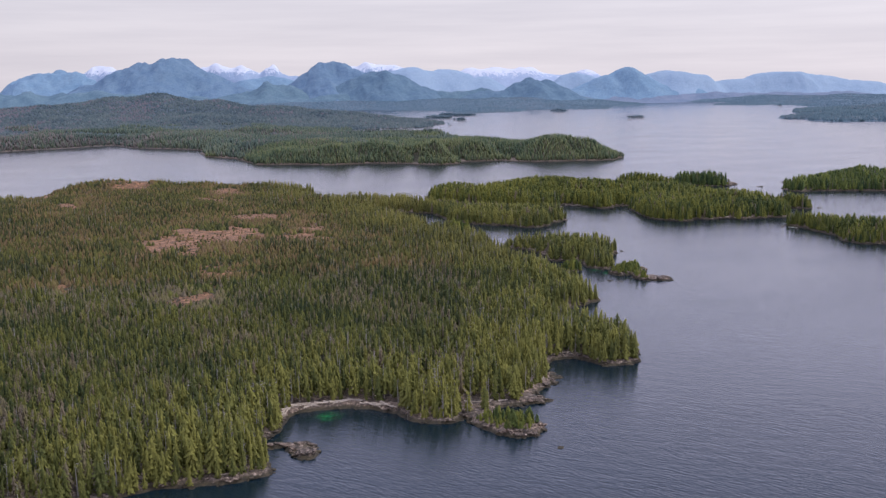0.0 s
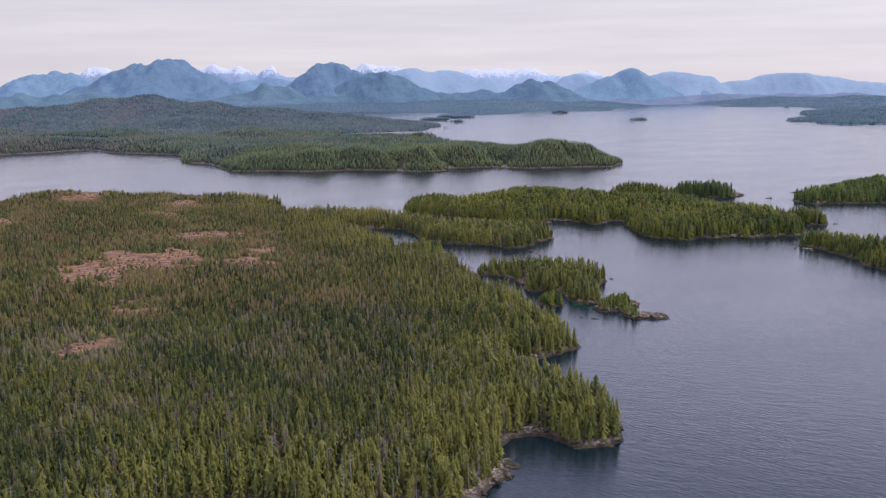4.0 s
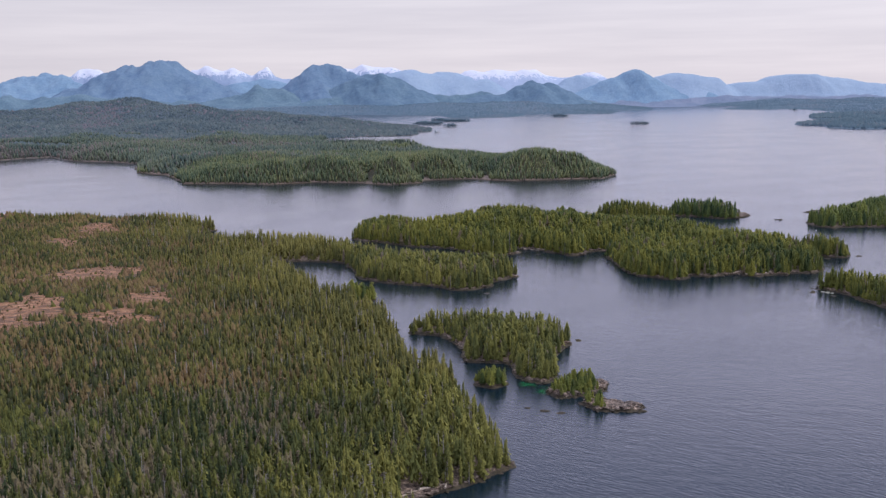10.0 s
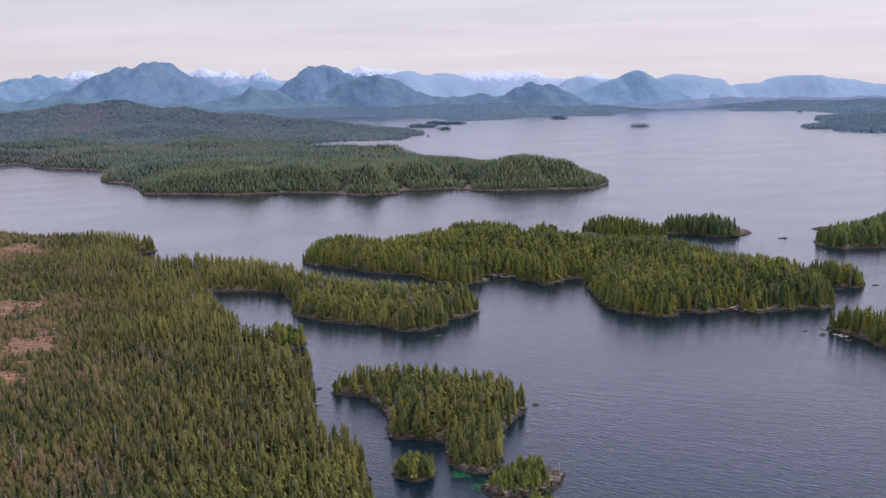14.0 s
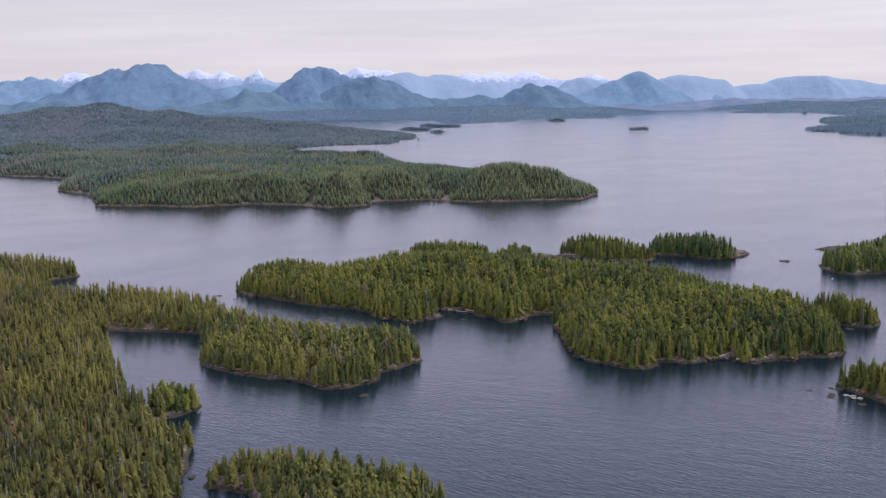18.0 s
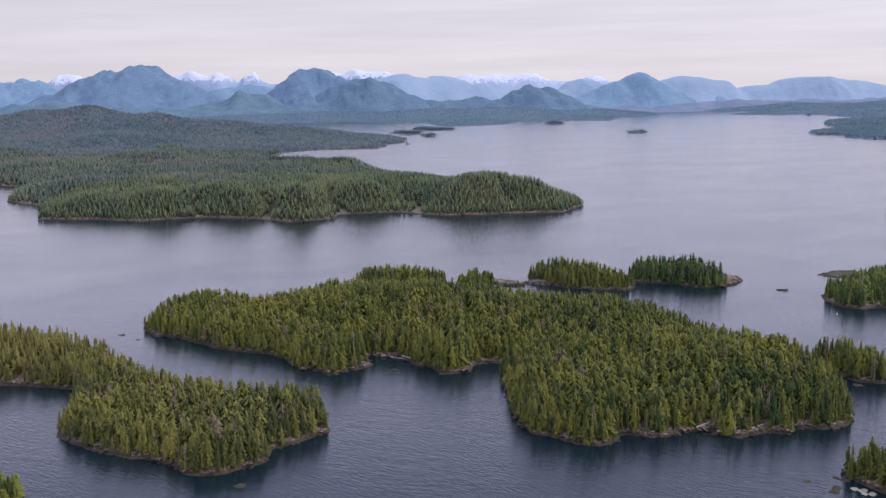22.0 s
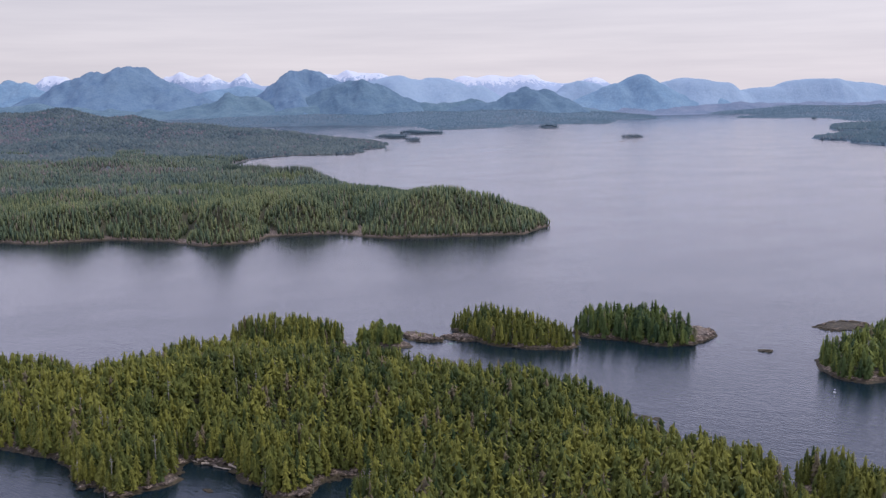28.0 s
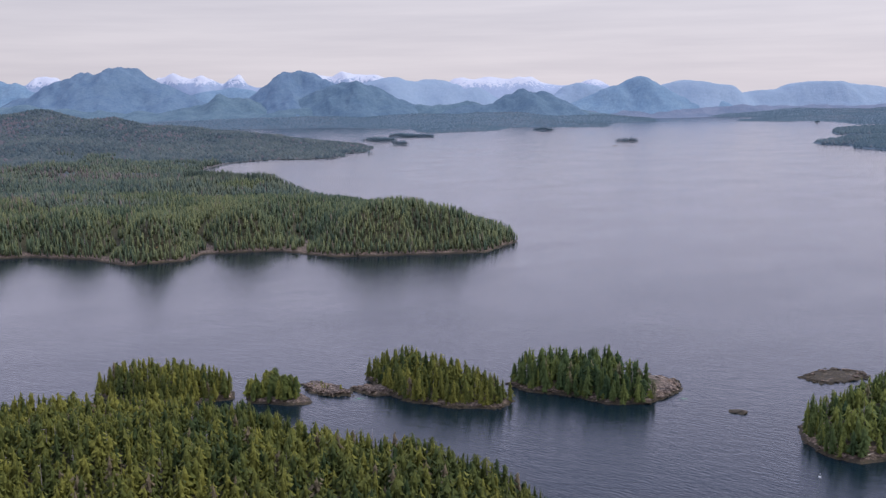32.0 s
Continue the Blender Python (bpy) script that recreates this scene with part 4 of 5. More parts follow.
def forest(label, outlines, box, spacing, height, shapes, mat, seed, beyond=False, margin=0.5, dead=0.05, boggy=False, shore_gain=1.1, girth=0.95, limit=None, bushes=True):
    """Trees of one stretch of land as one object; dead spars stand among them as another part."""
    rng = np.random.default_rng(seed)
    x, y = scatter(rng, box, spacing, beyond)
    d = np.full(x.shape, -40.0)
    for o in outlines:
        d = np.maximum(d, shore_distance(x, y, o))
    keep = d > margin + rng.uniform(-0.5, 0.7, len(x)) + beach_width(x, y) + np.where(bushes, 1.3 * fbm(x, y, 20, 57, 3), 0)
    if limit:
        keep &= limit(x, y)
    grown = (d > 11) & (bushes and not boggy)
    keep &= ~(grown & (rng.random(len(x)) < 0.36))
    x, y, d, grown = x[keep], y[keep], d[keep], grown[keep]
    z = ground_height(x, y)
    h = height * (0.64 + 0.50 * rng.random(len(x)) ** 1.2) * (1 + 0.25 * fbm(x, y, 26, seed, 3))
    h *= 1 + (shore_gain - 1) * np.exp(-np.maximum(d - 3, 0) / 14)
    h *= 0.72 + 0.28 * np.clip((d - margin) / 5.0, 0, 1)          # younger, wind-cut trees at the water's edge
    tint = np.clip(0.45 + 0.27 * rng.standard_normal(len(x)) + 0.42 * fbm(x, y, 34, seed + 1, 4), 0, 1)
    wide = girth * rng.uniform(0.85, 1.2, len(x)) * np.where(grown, 1.28, 1.0)
    if boggy:
        b = bog_share(x, y) * (x < 115)
        inland = np.clip((d - 12) / 55, 0, 1)
        h *= 1 - 0.38 * inland
        zone = bog_zone(x, y) * (x < 125)
        h *= 1 - 0.45 * zone
        h *= 1 - 0.28 * np.clip((y - 680) / 180, 0, 1) * np.clip((75 - x) / 40, 0, 1)
        keep = rng.random(len(x)) > np.clip(b * 1.3 + zone * np.clip(0.20 + 0.9 * fbm(x, y, 9, 61, 3), 0, 0.7), 0, 0.92)
        h *= 1 - 0.7 * np.clip(b * 1.6, 0, 1)
        scrub = inland * np.clip(0.55 + fbm(x, y, 70, 31, 3) + 0.35 * np.clip((y - 600) / 200, 0, 1), 0, 1)
        tint = np.where(rng.random(len(x)) < (0.34 * scrub + 0.35 * b + 0.42 * zone) * np.clip(0.7 + 1.5 * fbm(x, y, 18, 33, 3), 0.1, 1.7), 0.97 + 0.03 * rng.random(len(x)), np.minimum(tint + 0.30 * np.exp(-np.maximum(d, 0) / 55), 0.92) - 0.27 * scrub - 0.06 * zone)
        tint = np.clip(tint, 0, 1)
        x, y, z, d, h, tint, wide = (q[keep] for q in (x, y, z, d, h, tint, wide))
    else:
        tint = np.clip(tint + 0.55 * fbm(x, y, 110, 43, 4) * (y > 1250) + 0.16 * np.clip((345 - x) / 60, 0, 1) * (y < 900), 0, 1)   # lighter, yellower tint towards the west
        dull = np.clip(fbm(x, y, 160, 41, 4) * 1.6 - 0.1, 0, 0.55) * np.clip((y - 1250) / 300, 0, 1)
        tint = np.where(rng.random(len(x)) < 0.03 + dull, 1.0, np.minimum(tint, 0.92))
    root = tagged(new("forest"), label, "forest", kind="stuff")
    places = np.stack([x, y, z - 0.15, h, wide], 1)
    rim = d < margin + 5
    if bushes and rim.any() and not rim.all():
        sets = [planted(NEAR_SHAPES, places[rim], rng, tint[rim]), planted(PINE_SHAPES if shapes is PINE_SHAPES else INNER_SHAPES, places[~rim], rng, tint[~rim])]
        v, t = np.concatenate([sets[0][0], sets[1][0]]), np.concatenate([sets[0][2], sets[1][2]])
        f = np.concatenate([sets[0][1], sets[1][1] + len(sets[0][0])])
    else:
        v, f, t = planted(shapes, places, rng, tint)
    part("trees", mesh_from("trees", v, f, [mat], (("tint", t),), True), root)
    edge = (d < margin + 4) if bushes else np.zeros(len(x), bool)
    if edge.any():
        q = places[edge].copy()
        q[:, 0:2] += rng.uniform(-1.3, 1.3, (len(q), 2))
        q[:, 2] = ground_height(q[:, 0], q[:, 1]) - 0.1
        q[:, 3] = rng.uniform(1.2, 3.2, len(q))
        q = q[q[:, 2] > 0.4]
        v, f, t = planted(BUSH_SHAPES, q, rng, rng.uniform(0.3, 0.95, len(q)))
        part("undergrowth", mesh_from("undergrowth", v, f, [mat], (("tint", t),)), root, "salal and young trees along the forest edge")
    if boggy:
        sx, sy = scatter(rng, box, 2.3)
        sd = np.full(sx.shape, -40.0)
        for o in outlines:
            sd = np.maximum(sd, shore_distance(sx, sy, o))
        on = (sd > 9) & (rng.random(len(sx)) < 0.25 + 0.6 * np.clip((sd - 10) / 40, 0, 1)) & (bog_share(sx, sy) < 0.35)
        if limit:
            on &= limit(sx, sy)
        sx, sy = sx[on], sy[on]
        q = np.stack([sx, sy, ground_height(sx, sy) - 0.2, rng.uniform(1.6, 3.9, len(sx)), rng.uniform(0.85, 1.3, len(sx))], 1)
        brown = rng.random(len(sx)) < np.clip(0.36 + 1.1 * fbm(sx, sy, 18, 33, 3) + 0.3 * bog_zone(sx, sy), 0.05, 0.85)
        v, f, t = planted(SCRUB_SHAPES, q, rng, np.where(brown, 0.96 + 0.04 * rng.random(len(sx)), rng.uniform(0.05, 0.75, len(sx))))
        part("understory", mesh_from("understory", v, f, [mat], (("tint", t),), True), root, "grey-brown and green scrub between the trees")
        bx, by = scatter(rng, box, 2.6)
        on = (bog_share(bx, by) > 0.1) & (rng.random(len(bx)) < np.clip(0.5 + 1.6 * fbm(bx, by, 10, 63, 3), 0.08, 0.95)) & (bx < 112)
        if limit:
            on &= limit(bx, by)
        bx, by = bx[on], by[on]
        q = np.stack([bx, by, ground_height(bx, by) - 0.1, rng.uniform(0.35, 1.3, len(bx)), rng.uniform(0.9, 1.8, len(bx))], 1)
        q = q[q[:, 2] > 1.5]
        v, f, t = planted(BUSH_SHAPES, q, rng, np.where(rng.random(len(q)) < 0.55, 1.0, rng.uniform(0.0, 0.6, len(q))))
        part("bog_scrub", mesh_from("bog_scrub", v, f, [mat], (("tint", t),)), root, "rusty brown and green low bog scrub")
    if dead:
        share = dead * (1 + 1.5 * np.clip(fbm(x, y, 35, 77, 3), -0.6, 1))
        pick = rng.random(len(x)) < share
        if pick.any():
            q = places[pick].copy()
            q[:, 0:2] += rng.uniform(-1.2, 1.2, (len(q), 2))
            q[:, 3] *= rng.uniform(0.85, 1.18, len(q))
            q[:, 4] = rng.uniform(0.8, 1.5, len(q))
            v, f, t = planted(DEAD_SHAPES, q, rng, np.zeros(len(q)))
            part("dead_spars", mesh_from("dead_spars", v, f, [DEADWOOD]), root, "bleached grey dead tree spars")
    print("forest", label, len(x))
    return root


forest("dense conifer forest with bog pines on the mainland shore", (MAIN_SOUTH, TOMBOLO), (-160, 205, 185, 480), 2.35, 9.4, INNER_SHAPES, NEEDLES, 1, boggy=True, dead=0.22, girth=0.82,
       limit=lambda x, y: (y < 478) & ~((x > 72) & (y < 276)))
forest("conifer forest and stunted bog pines inland", (MAIN_SOUTH, MAIN_NORTH), (-260, 478, 185, 1000), 2.9, 9.2, PINE_SHAPES, NEEDLES_BOG, 2, boggy=True, dead=0.15, girth=0.92,
       limit=lambda x, y: (y >= 478) & ~((x > 164) & (y > 624) & (y < 645)))
forest("conifer forest beyond the flight line", (MAIN_SOUTH, MAIN_NORTH), (-595, 205, 60, 985), 4.6, 7.5, CONE_SHAPES, NEEDLES, 17, beyond=True, margin=1, bushes=False, dead=0.0, girth=1.15)
forest("conifer forest on a low peninsula", (PENINSULA,), (160, 635, 262, 762), 2.15, 9.0, NEAR_SHAPES, NEEDLES, 3, girth=0.92, dead=0.06)
forest("dense conifer forest covering the large island", (BIG_ISLAND,), (188, 620, 445, 866), 2.2, 9.5, NEAR_SHAPES, NEEDLES_ISLE, 4, girth=0.92, dead=0.045)
forest("conifers on a small wooded island", (CHAIN_WEST,), (290, 868, 350, 912), 2.15, 8.6, NEAR_SHAPES, NEEDLES_ISLE, 5, girth=0.92)
forest("conifers on a small round island", (CHAIN_EAST,), (390, 838, 444, 900), 2.15, 9.2, NEAR_SHAPES, NEEDLES_ISLE, 6, girth=0.92)
forest("conifer forest on a long low island", (EAST_ISLAND,), (375, 496, 455, 600), 2.15, 8.4, NEAR_SHAPES, NEEDLES_ISLE, 7, girth=0.92)
forest("conifers on a small eastern islet", (EAST_ISLET,), (440, 660, 468, 700), 2.15, 8.6, NEAR_SHAPES, NEEDLES_ISLE, 15, girth=0.92)
forest("tall dark spruces on the last island of the chain", (CHAIN_END,), (440, 828, 505, 880), 2.2, 9.8, NEAR_SHAPES, NEEDLES_DARK, 16, girth=0.95, limit=lambda x, y: x + 0.35 * (y - 850) < 483)
forest("dark conifer forest on a hilly island", (OUTER_ISLAND,), (500, 735, 660, 865), 2.6, 8.8, NEAR_SHAPES, NEEDLES_DARK, 8, girth=0.92)
forest("conifers on a wooded island in the strait", (STRAIT_ISLAND,), (172, 476, 242, 575), 2.25, 8.2, NEAR_SHAPES, NEEDLES, 9, girth=0.92)
def stand_share(x, y, start, end):
    """True where the farther, more haze-coloured of two stands grows, in patches that get larger from start to end."""
    return fbm(x, y, 70, 91, 4) * 0.9 + 0.5 < np.clip((y - start) / (end - start), -0.5, 1.5)


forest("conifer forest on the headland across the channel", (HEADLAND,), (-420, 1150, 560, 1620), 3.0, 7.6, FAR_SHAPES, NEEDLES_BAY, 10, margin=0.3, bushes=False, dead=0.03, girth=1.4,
       limit=lambda x, y: ~gully_gaps(x, y) & ~on_point(x, y) & ~stand_share(x, y, 1280, 1620))
forest("haze-tinted conifer forest behind the headland", (HEADLAND,), (-600, 1260, 460, 2300), 4.9, 8.6, FAR_SHAPES, NEEDLES_BACK, 11, margin=1, bushes=False, dead=0.0, girth=1.75,
       limit=lambda x, y: ~on_point(x, y) & stand_share(x, y, 1280, 1620) & ~stand_share(x, y, 1750, 2300) & ~gully_gaps(x, y))
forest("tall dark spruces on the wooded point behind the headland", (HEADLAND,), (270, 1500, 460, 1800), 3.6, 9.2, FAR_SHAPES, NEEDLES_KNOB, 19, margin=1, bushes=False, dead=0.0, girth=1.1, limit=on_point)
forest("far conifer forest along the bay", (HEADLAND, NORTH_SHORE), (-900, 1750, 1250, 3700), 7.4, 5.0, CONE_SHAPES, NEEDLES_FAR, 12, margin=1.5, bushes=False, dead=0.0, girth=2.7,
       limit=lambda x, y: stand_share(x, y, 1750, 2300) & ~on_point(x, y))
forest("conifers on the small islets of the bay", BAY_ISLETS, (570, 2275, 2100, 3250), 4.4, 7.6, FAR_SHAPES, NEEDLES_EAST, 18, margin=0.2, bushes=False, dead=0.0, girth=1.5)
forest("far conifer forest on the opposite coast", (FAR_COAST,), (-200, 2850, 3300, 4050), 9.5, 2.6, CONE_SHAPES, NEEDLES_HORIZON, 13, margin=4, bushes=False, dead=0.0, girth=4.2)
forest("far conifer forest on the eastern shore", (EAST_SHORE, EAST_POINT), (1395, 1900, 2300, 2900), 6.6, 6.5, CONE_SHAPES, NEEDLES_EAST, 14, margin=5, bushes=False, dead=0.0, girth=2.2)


# ---------------------------------------------------------------- single trees of the islets
def trunk_mesh(name, height, radius, mat, rng, limbs=0):
    """A tapered, slightly bent trunk, with broken limbs on a dead one."""
    bm = bmesh.new()
    rings, sides = 4, 6
    bend = rng.uniform(-0.03, 0.03, 2) * height
    loops = []
    for k in range(rings):
        f = k / (rings - 1)
        r = radius * (1 - 0.88 * f)
        loops.append([bm.verts.new((r * math.cos(j * 6.2832 / sides) + bend[0] * f * f, r * math.sin(j * 6.2832 / sides) + bend[1] * f * f, f * height - 0.3))
                      for j in range(sides)])
    for lo, hi in zip(loops, loops[1:]):
        for j in range(sides):
            bm.faces.new((lo[j], lo[(j + 1) % sides], hi[(j + 1) % sides], hi[j]))
    bm.faces.new(loops[-1])
    me = bpy.data.meshes.new(name)
    bm.to_mesh(me)
    bm.free()
    me.materials.append(mat)
    return me


def limb_mesh(rng, length):
    bm = bmesh.new()
    a = [bm.verts.new((0, 0.05 * math.cos(k * 2.1), 0.05 * math.sin(k * 2.1))) for k in range(3)]
    tip = bm.verts.new((length, rng.uniform(-0.1, 0.1), length * rng.uniform(0.0, 0.35)))
    for k in range(3):
        bm.faces.new((a[k], a[(k + 1) % 3], tip))
    me = bpy.data.meshes.new("limb")
    bm.to_mesh(me)
    bm.free()
    me.materials.append(DEADWOOD)
    return me


def tree_prototypes():
    rng = np.random.default_rng(91)
    made = []
    for k in range(8):
        v, f = crown_shape(rng, 5, 6, 90, 0.20 + 0.014 * k, 0.06, 0.8 - 0.04 * k)
        root = tagged(new("conifer_tree"), "narrow dark-green spruce tree on a rocky islet" if k % 2 else "yellow-green cedar tree on a rocky islet", "tree", "islet trees")
        h = 8.0
        part("trunk", trunk_mesh("trunk", h * 0.9, 0.17, BARK, rng), root, "grey bark trunk")
        part("crown", mesh_from("crown", v * h, f, [NEEDLES_SINGLE], (), True), root)
        made.append(root)
    return made


def dead_prototypes():
    rng = np.random.default_rng(92)
    made = []
    for k in range(3):
        root = tagged(new("dead_tree"), "bleached grey dead tree with broken limbs", "dead tree", "dead trees on the shore")
        part("trunk", trunk_mesh("trunk", 8.0, 0.10, DEADWOOD, rng), root)
        for _ in range(5):
            limb = part("limb", limb_mesh(rng, rng.uniform(0.6, 1.5)), root)
            limb.matrix_basis = pose(0, 0, rng.uniform(3.0, 7.0), 0, 0, rng.uniform(0, 360))
        made.append(root)
    return made


def stand(protos, spots, rng, used):
    """Places a prototype first, then copies of it."""
    for x, y, z, h in spots:
        k = int(rng.integers(0, len(protos)))
        s = h / 8.0
        m = pose(x, y, z, rng.uniform(-3, 3), rng.uniform(-3, 3), rng.uniform(0, 360)) @ Matrix.Scale(s, 4)
        if k in used:
            copy_thing(protos[k], m)
        else:
            protos[k].matrix_basis = m
            used.add(k)


def islet_spots(outline, spacing, height, seed, margin, limit=None):
    rng = np.random.default_rng(seed)
    p = np.array(outline, float)
    gx, gy = np.meshgrid(np.arange(p[:, 0].min(), p[:, 0].max(), spacing), np.arange(p[:, 1].min(), p[:, 1].max(), spacing))
    x = gx.ravel() + rng.uniform(-0.45, 0.45, gx.size) * spacing
    y = gy.ravel() + rng.uniform(-0.45, 0.45, gx.size) * spacing
    keep = shore_distance(x, y, outline) > margin + rng.uniform(-0.3, 0.5, len(x))
    if limit:
        keep &= limit(x, y)
    x, y = x[keep], y[keep]
    h = height * rng.uniform(0.6, 1.2, len(x))
    return list(zip(x, y, ground_height(x, y) - 0.1, h))


PROMONTORY = ((163, 624), (170, 625), (175, 632), (170, 640), (163, 638))
ISLET_STANDS = (
    (LONE_ISLET, 1.3, 5.8, 21, 0.4, None), (TWIN_ISLET, 1.7, 6.0, 22, 0.6, lambda x, y: x < 223), (TAIL_ISLET, 1.6, 4.4, 23, 0.6, lambda x, y: x < 219),
    (TOMBOLO, 1.5, 4.8, 24, 1.3, lambda x, y: (y < 270) & (x > 76)), (CHAIN_MID, 1.9, 9.4, 25, 0.5, lambda x, y: x < 368),
    (PROMONTORY, 1.8, 10.4, 28, 0.2, lambda x, y: x < 174),
    (CHAIN_ROCK, 3.0, 2.6, 29, 1.6, None))
tree_rng = np.random.default_rng(5)
LIVE, DEAD = tree_prototypes(), dead_prototypes()
live_used, dead_used = set(), set()
for outline, spacing, height, seed, margin, limit in ISLET_STANDS:
    stand(LIVE, islet_spots(outline, spacing, height, seed, margin, limit), tree_rng, live_used)
DEAD_SPOTS = ((192, 486, 5), (194, 485, 4.4), (254, 668, 8), (250, 664, 7.5), (246, 662, 8.2), (170, 500, 7), (172, 556, 7.5), (263, 731, 8), (268, 733, 7.2), (312, 721, 7.8),
              (318, 720, 7), (228, 474, 4.5), (345, 641, 7.5), (332, 640, 8), (214, 802, 7), (226, 782, 7.6), (240, 770, 7.2), (391, 561, 6.5), (395, 551, 7), (110, 306, 7.6),
              (120, 329, 7), (14, 264, 7), (8, 250, 8), (57, 278, 7.2), (66, 276, 7.4), (223, 527, 8), (230, 530, 7.4), (420, 637, 8), (430, 660, 7.5), (150, 360, 8))
stand(DEAD, [(x, y, float(ground_height(np.array([x * 1.0]), np.array([y * 1.0]))[0]) - 0.1, h * 0.85) for x, y, h in DEAD_SPOTS], tree_rng, dead_used)


# ---------------------------------------------------------------- rocks and driftwood
def rock_mesh(rng):
    bm = bmesh.new()
    bmesh.ops.create_icosphere(bm, subdivisions=2, radius=1.0)
    off = Vector(rng.uniform(-50, 50, 3))
    for v in bm.verts:
        d = v.co.normalized()
        k = 1.15 + 0.7 * noise.noise(d * 1.4 + off) - 0.75 * abs(noise.noise(d * 2.6 + off)) + 0.3 * noise.noise(d * 5.0 + off)
        v.co = Vector((d.x * 1.25 * k, d.y * k, d.z * 0.34 * k))
        v.co.z = round(v.co.z * 5) / 5 * 0.4 + v.co.z * 0.6
    me = bpy.data.meshes.new("rock")
    bm.to_mesh(me)
    bm.free()
    me.materials.append(ROCK)
    return me


def log_mesh(rng):
    bm = bmesh.new()
    sides, rings = 7, 5
    loops = []
    for k in range(rings):
        f = k / (rings - 1)
        r = 0.5 * (1 - 0.45 * f) * (1.35 if k == 0 else 1)
        b = 0.15 * math.sin(f * 3)
        loops.append([bm.verts.new((f * 10 - 5, r * math.cos(j * 6.2832 / sides) + b, r * math.sin(j * 6.2832 / sides))) for j in range(sides)])
    for lo, hi in zip(loops, loops[1:]):
        for j in range(sides):
            bm.faces.new((lo[j], hi[j], hi[(j + 1) % sides], lo[(j + 1) % sides]))
    bm.faces.new(loops[0])
    bm.faces.new(loops[-1][::-1])
    me = bpy.data.meshes.new("log")
    bm.to_mesh(me)
    bm.free()
    me.materials.append(DRIFTWOOD)
    return me


rock_rng = np.random.default_rng(33)
ROCKS = [rock_mesh(rock_rng) for _ in range(6)]
LOGS = [log_mesh(rock_rng) for _ in range(3)]
PALE_ROCKS = [ROCKS[k].copy() for k in range(3)]
for me in PALE_ROCKS:
    me.materials[0] = SHELL_ROCK


def set_rock(x, y, z, size, flat=1.0):
    ob = tagged(new("shore_rock", ROCKS[int(rock_rng.integers(0, 6))]), "grey tidal rock with dark weed at the waterline", "rock", "rocks along the shore")
    ob.matrix_basis = pose(x, y, z, rock_rng.uniform(-8, 8), rock_rng.uniform(-8, 8), rock_rng.uniform(0, 360)) @ Matrix.Diagonal((size, size, size * flat, 1))


HEAPED = []


def rocky_shore(outline, count, size, band=(-0.6, 1.4), limit=None):
    """Loose rocks along the waterline of one coast."""
    p = np.array(outline, float)
    x = rock_rng.uniform(p[:, 0].min() - 2, p[:, 0].max() + 2, 60000)
    y = rock_rng.uniform(p[:, 1].min() - 2, p[:, 1].max() + 2, 60000)
    keep = in_view(x, y)
    if limit:
        keep &= limit(x, y)
    x, y = x[keep][:12000], y[keep][:12000]
    d = shore_distance(x, y, outline)
    keep = (d > band[0]) & (d < band[1])
    x, y = x[keep][:count], y[keep][:count]
    for k, (a, b, c) in enumerate(zip(x, y, ground_height(x, y))):
        s = size * float(rock_rng.uniform(0.3, 0.95))
        if k % 5 < 2:
            set_rock(a, b, max(c, -0.2) + 0.05 * s, s)
        else:
            HEAPED.append((a, b, max(c, -0.2) + 0.05 * s, s, 1.0))


rocky_shore(MAIN_SOUTH, 70, 1.3, limit=lambda x, y: (y < 340) & (x > -20))
rocky_shore(MAIN_SOUTH, 18, 1.4, limit=lambda x, y: (y > 340) & (y < 470) & (x > 135))
rocky_shore(MAIN_SOUTH, 14, 2.2, (-1.6, 0.8), lambda x, y: (x > 92) & (x < 118) & (y > 278) & (y < 310))
rocky_shore(TOMBOLO, 24, 1.3)
rocky_shore(SPIT, 34, 0.85, (-0.8, 3.0))
rocky_shore(TWIN_ISLET, 34, 1.15, (-0.8, 2.5), lambda x, y: x > 212)
rocky_shore(TAIL_ISLET, 50, 1.15, (-0.8, 2.5))
rocky_shore(LONE_ISLET, 6, 0.9)
rocky_shore(STRAIT_ISLAND, 14, 1.2)
rocky_shore(PENINSULA, 30, 1.3, (-0.8, 1.2))
rocky_shore(BIG_ISLAND, 60, 1.4, (-0.8, 1.2))
rocky_shore(BIG_ISLAND, 90, 1.5, (-0.9, 1.6), lambda x, y: (y < 760) & (x < 425))
rocky_shore(CHAIN_END, 52, 1.2, (-0.6, 4.0), lambda x, y: x > 482)
rocky_shore(CHAIN_ROCK, 22, 1.3, (-0.4, 3.0))
rocky_shore(CHAIN_REEF, 18, 1.2, (-0.4, 3.0))
rocky_shore(CHAIN_EAST, 10, 1.2)
rocky_shore(OUTER_REEF, 40, 1.1, (-0.6, 4.0))
rocky_shore(EAST_ISLAND, 22, 1.3, (-1.2, 1.4))
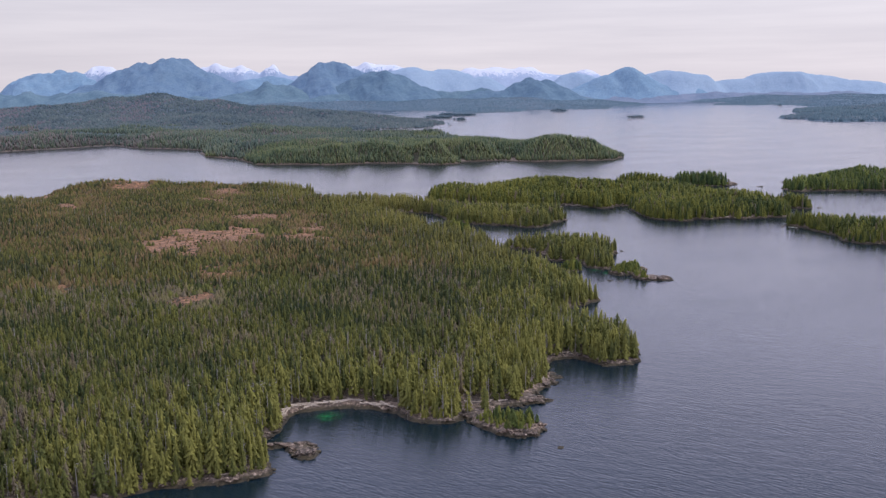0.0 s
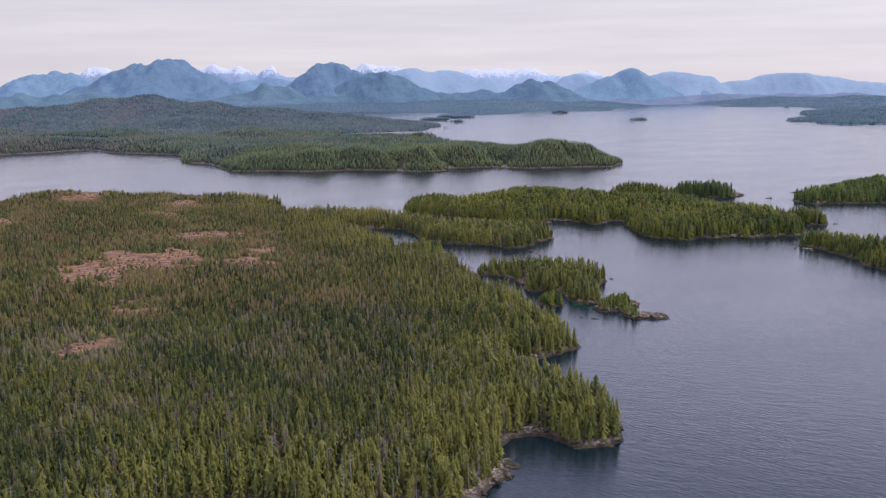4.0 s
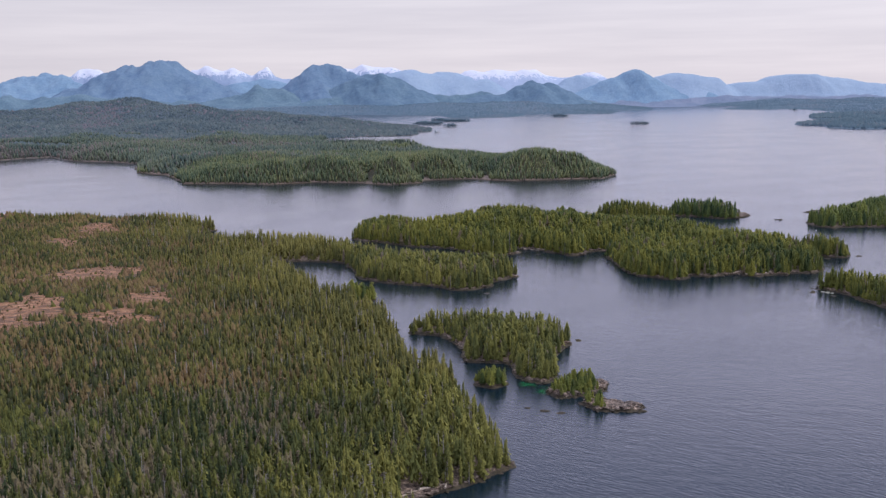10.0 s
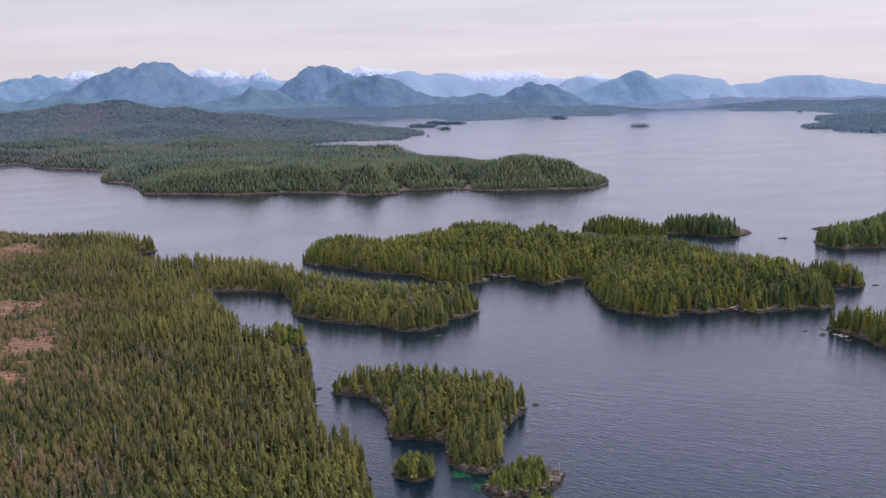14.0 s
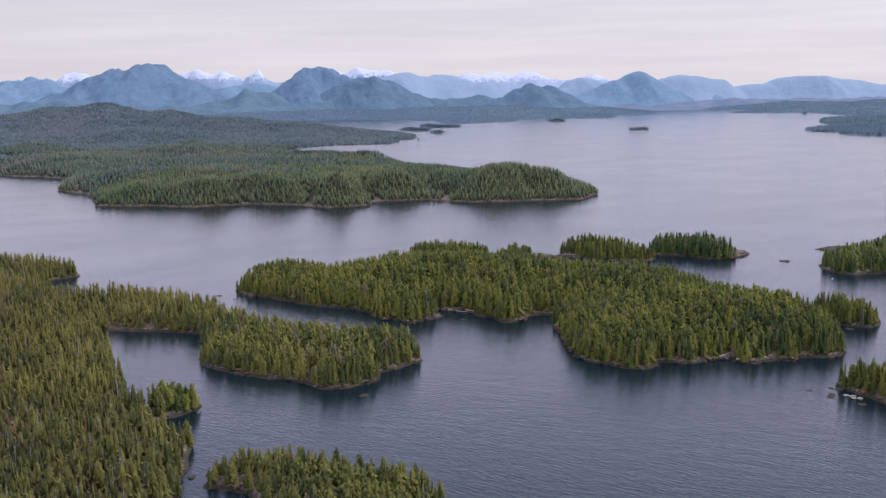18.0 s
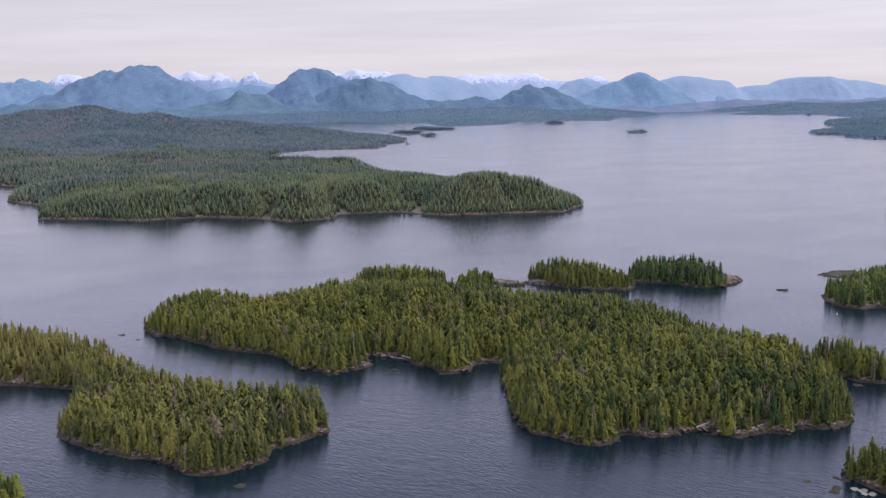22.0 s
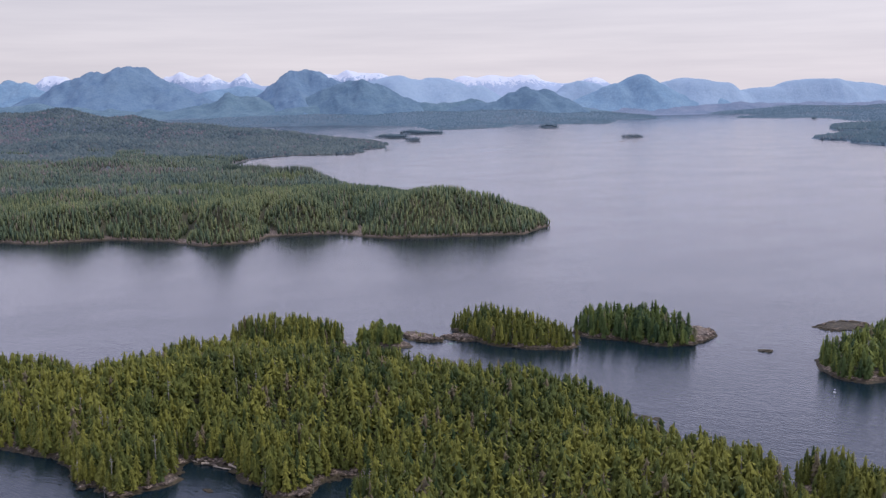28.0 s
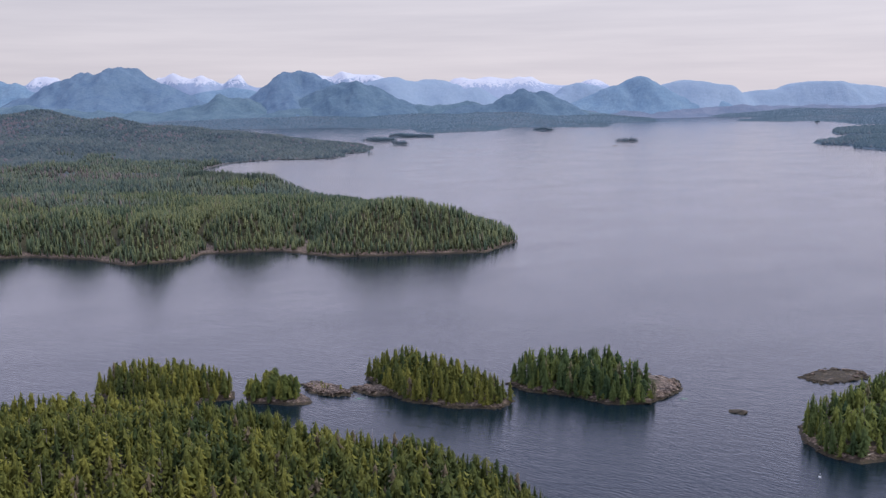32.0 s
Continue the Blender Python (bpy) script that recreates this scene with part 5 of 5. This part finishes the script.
for x, y, size in ((195, 458, 1.0), (199.5, 454, 1.5), (203.5, 450.5, 1.3), (93, 244, 1.1), (230, 629, 1.7), (379, 592.7, 1.1), (381, 585, 1.5), (383.3, 586, 1.5), (382, 584, 1.2), (182, 817, 1.6), (190, 806, 1.0),
                   (508, 818, 3.0), (290, 729, 1.6), (240, 532, 1.6), (174, 570, 1.3), (444, 664, 1.6), (466, 665, 2.0), (425, 757, 1.8), (428, 754, 2.2), (431, 751, 1.6), (427, 749, 1.5), (164, 552, 1.4),
                   (386.7, 575, 1.5), (388.5, 590, 1.2), (387, 592.5, 1.0), (1068, 2330, 5.0), (1090, 2318, 4.0), (590, 2286, 2.5)):
    set_rock(x, y, -0.1 * size, size, 0.75)
# shell-whitened ledges off the long low island
for x, y, size, flat in ((387.4, 584.8, 0.9, 0.4), (388.9, 583.2, 1.1, 0.5), (389.8, 580.6, 1.0, 0.5), (388.0, 581.4, 0.8, 0.4)):
    ledge = tagged(new("rock_ledge", PALE_ROCKS[int(rock_rng.integers(0, 3))]), "pale shell-crusted rock ledge in shallow water", "rock", "pale ledges")
    ledge.matrix_basis = pose(x, y, 0.05, 0, 0, rock_rng.uniform(-40, 40)) @ Matrix.Diagonal((size, size, size * flat, 1))


def drift(x, y, turn, length, radius):
    ob = tagged(new("driftwood_log", LOGS[int(rock_rng.integers(0, 3))]), "bleached driftwood log stranded on the shore", "log", "driftwood logs")
    z = float(ground_height(np.array([x]), np.array([y]))[0])
    ob.matrix_basis = pose(x, y, max(z, 0.2) + radius * 0.7, 0, rock_rng.uniform(-5, 5), turn) @ Matrix.Diagonal((length / 10, radius * 2, radius * 2, 1))


def loose_stones():
    """Broken stones along the waterlines, one joined heap of rubble."""
    rng = np.random.default_rng(61)
    bm = bmesh.new()
    bmesh.ops.create_icosphere(bm, subdivisions=1, radius=1.0)
    base = np.array([v.co[:] for v in bm.verts])
    tri = np.array([[v.index for v in f.verts] for f in bm.faces])
    bm.free()
    shapes = []
    for _ in range(6):
        k = rng.uniform(0.55, 1.35, (len(base), 1))
        shapes.append((base * k * np.array([1.3, 0.9, 0.5]), tri))
    rows = []
    for outline, count in ((MAIN_SOUTH, 700), (TOMBOLO, 160), (SPIT, 110), (TWIN_ISLET, 170), (TAIL_ISLET, 200), (STRAIT_ISLAND, 260), (MAIN_NORTH, 200), (PENINSULA, 260),
                           (BIG_ISLAND, 620), (EAST_ISLAND, 160), (CHAIN_END, 200), (CHAIN_EAST, 130), (CHAIN_ROCK, 90), (CHAIN_REEF, 90), (OUTER_ISLAND, 160), (OUTER_REEF, 90)):
        p = np.array(outline, float)
        x = rng.uniform(max(p[:, 0].min(), -40) - 2, p[:, 0].max() + 2, 40000)
        y = rng.uniform(p[:, 1].min() - 2, min(p[:, 1].max(), 900) + 2, 40000)
        d = shore_distance(x, y, outline)
        keep = in_view(x, y) & (d > -0.7) & (d < 1.9 + beach_width(x, y)) & (fbm(x, y, 16, 71, 3) > -0.25)
        x, y = x[keep][:count], y[keep][:count]
        z = ground_height(x, y)
        s = rng.uniform(0.22, 0.95, len(x)) ** 1.3
        ok = z > -0.35
        rows.append(np.stack([x, y, z + 0.1 * s, s, np.ones(len(x))], 1)[ok])
    q = np.concatenate(rows)
    v, f, t = planted(shapes, q, rng, np.zeros(len(q)))
    big = []
    for me in ROCKS:
        co, tri = np.zeros(len(me.vertices) * 3, np.float32), np.zeros(len(me.polygons) * 3, np.int32)
        me.vertices.foreach_get("co", co)
        me.polygons.foreach_get("vertices", tri)
        big.append((co.reshape(-1, 3), tri.reshape(-1, 3)))
    bv, bf, t = planted(big, np.array(HEAPED), rng, np.zeros(len(HEAPED)))
    v, f = np.concatenate([v, bv]), np.concatenate([f, bf + len(v)])
    tagged(new("shore_rubble", mesh_from("shore_rubble", v, f, [ROCK])), "broken brown and grey stones along the tide line", "stones", kind="stuff")


loose_stones()

# stretches of drift line: from, to, number
for (x0, y0), (x1, y1), count in (((18.5, 286), (23, 295.5), 15), ((23, 296.6), (44, 296.8), 36), ((45, 294.5), (55, 287.5), 8), ((76, 284), (90, 284), 6), ((99, 294), (110, 304), 5),
                                  ((118, 329), (132, 328), 6), ((142, 398), (156, 404), 7), ((284, 753), (298, 741), 9), ((269, 735), (275, 736), 4), ((392, 632), (397, 633), 2), ((351, 638), (357, 637), 2), ((2, 247), (12, 250), 3),
                                  ((166, 552), (172, 552), 2), ((225, 647), (238, 649), 2), ((496, 858), (500, 852), 2), ((520, 769), (534, 771), 2)):
    for k in range(count):
        f = (k + 0.5) / count
        along = math.degrees(math.atan2(y1 - y0, x1 - x0))
        drift(x0 + (x1 - x0) * f + rock_rng.uniform(-0.8, 0.8), y0 + (y1 - y0) * f + rock_rng.uniform(-0.8, 0.8),
              along + rock_rng.normal(0, 22), rock_rng.uniform(2.2, 6.8), rock_rng.uniform(0.15, 0.33))
# single long trunks on the south shore of the large island: x, y, turn, length, radius
for x, y, turn, length, radius in ((375.5, 631, -8, 5.4, 0.28), (386.5, 631.5, 17, 5.6, 0.3), (371.5, 637.5, 24, 7.0, 0.24), (370.6, 636, -68, 3.6, 0.2)):
    drift(x, y, turn, length, radius)


# ---------------------------------------------------------------- marker buoy by the outer island
def lathe(profile, sides, mat, name):
    bm = bmesh.new()
    loops = [[bm.verts.new((r * math.cos(j * 6.2832 / sides), r * math.sin(j * 6.2832 / sides), z)) for j in range(sides)] for r, z in profile]
    for lo, hi in zip(loops, loops[1:]):
        for j in range(sides):
            bm.faces.new((lo[j], lo[(j + 1) % sides], hi[(j + 1) % sides], hi[j]))
    bm.faces.new(loops[0][::-1])
    bm.faces.new(loops[-1])
    me = bpy.data.meshes.new(name)
    bm.to_mesh(me)
    bm.free()
    me.materials.append(mat)
    return me


def painted(name, base, worn):
    m, n, l, p = material(name)
    l.new(ramp(n, l, place_noise(n, l, 4.0, 5.0, 0.6), [(0.35, worn), (0.5, base)]), p.inputs["Base Color"])
    p.inputs["Roughness"].default_value = 0.5
    return m


BUOY_WHITE = painted("weathered_white_paint", (0.8, 0.8, 0.78), (0.55, 0.54, 0.5))
buoy = tagged(new("marker_buoy"), "small weathered white marker buoy floating beside the wooded island", "buoy")
buoy.matrix_basis = pose(502, 761, 0.0, 4, 3, 0) @ Matrix.Scale(0.6, 4)
part("float", lathe(((0.35, -0.35), (0.62, -0.1), (0.66, 0.2), (0.5, 0.5), (0.16, 0.62)), 14, BUOY_WHITE, "float"), buoy)
part("staff", lathe(((0.06, 0.6), (0.05, 1.7)), 8, BARK, "staff"), buoy, "thin dark staff")
part("topmark", lathe(((0.05, 1.55), (0.2, 1.65), (0.2, 1.95), (0.05, 2.05)), 10, BUOY_WHITE, "topmark"), buoy)
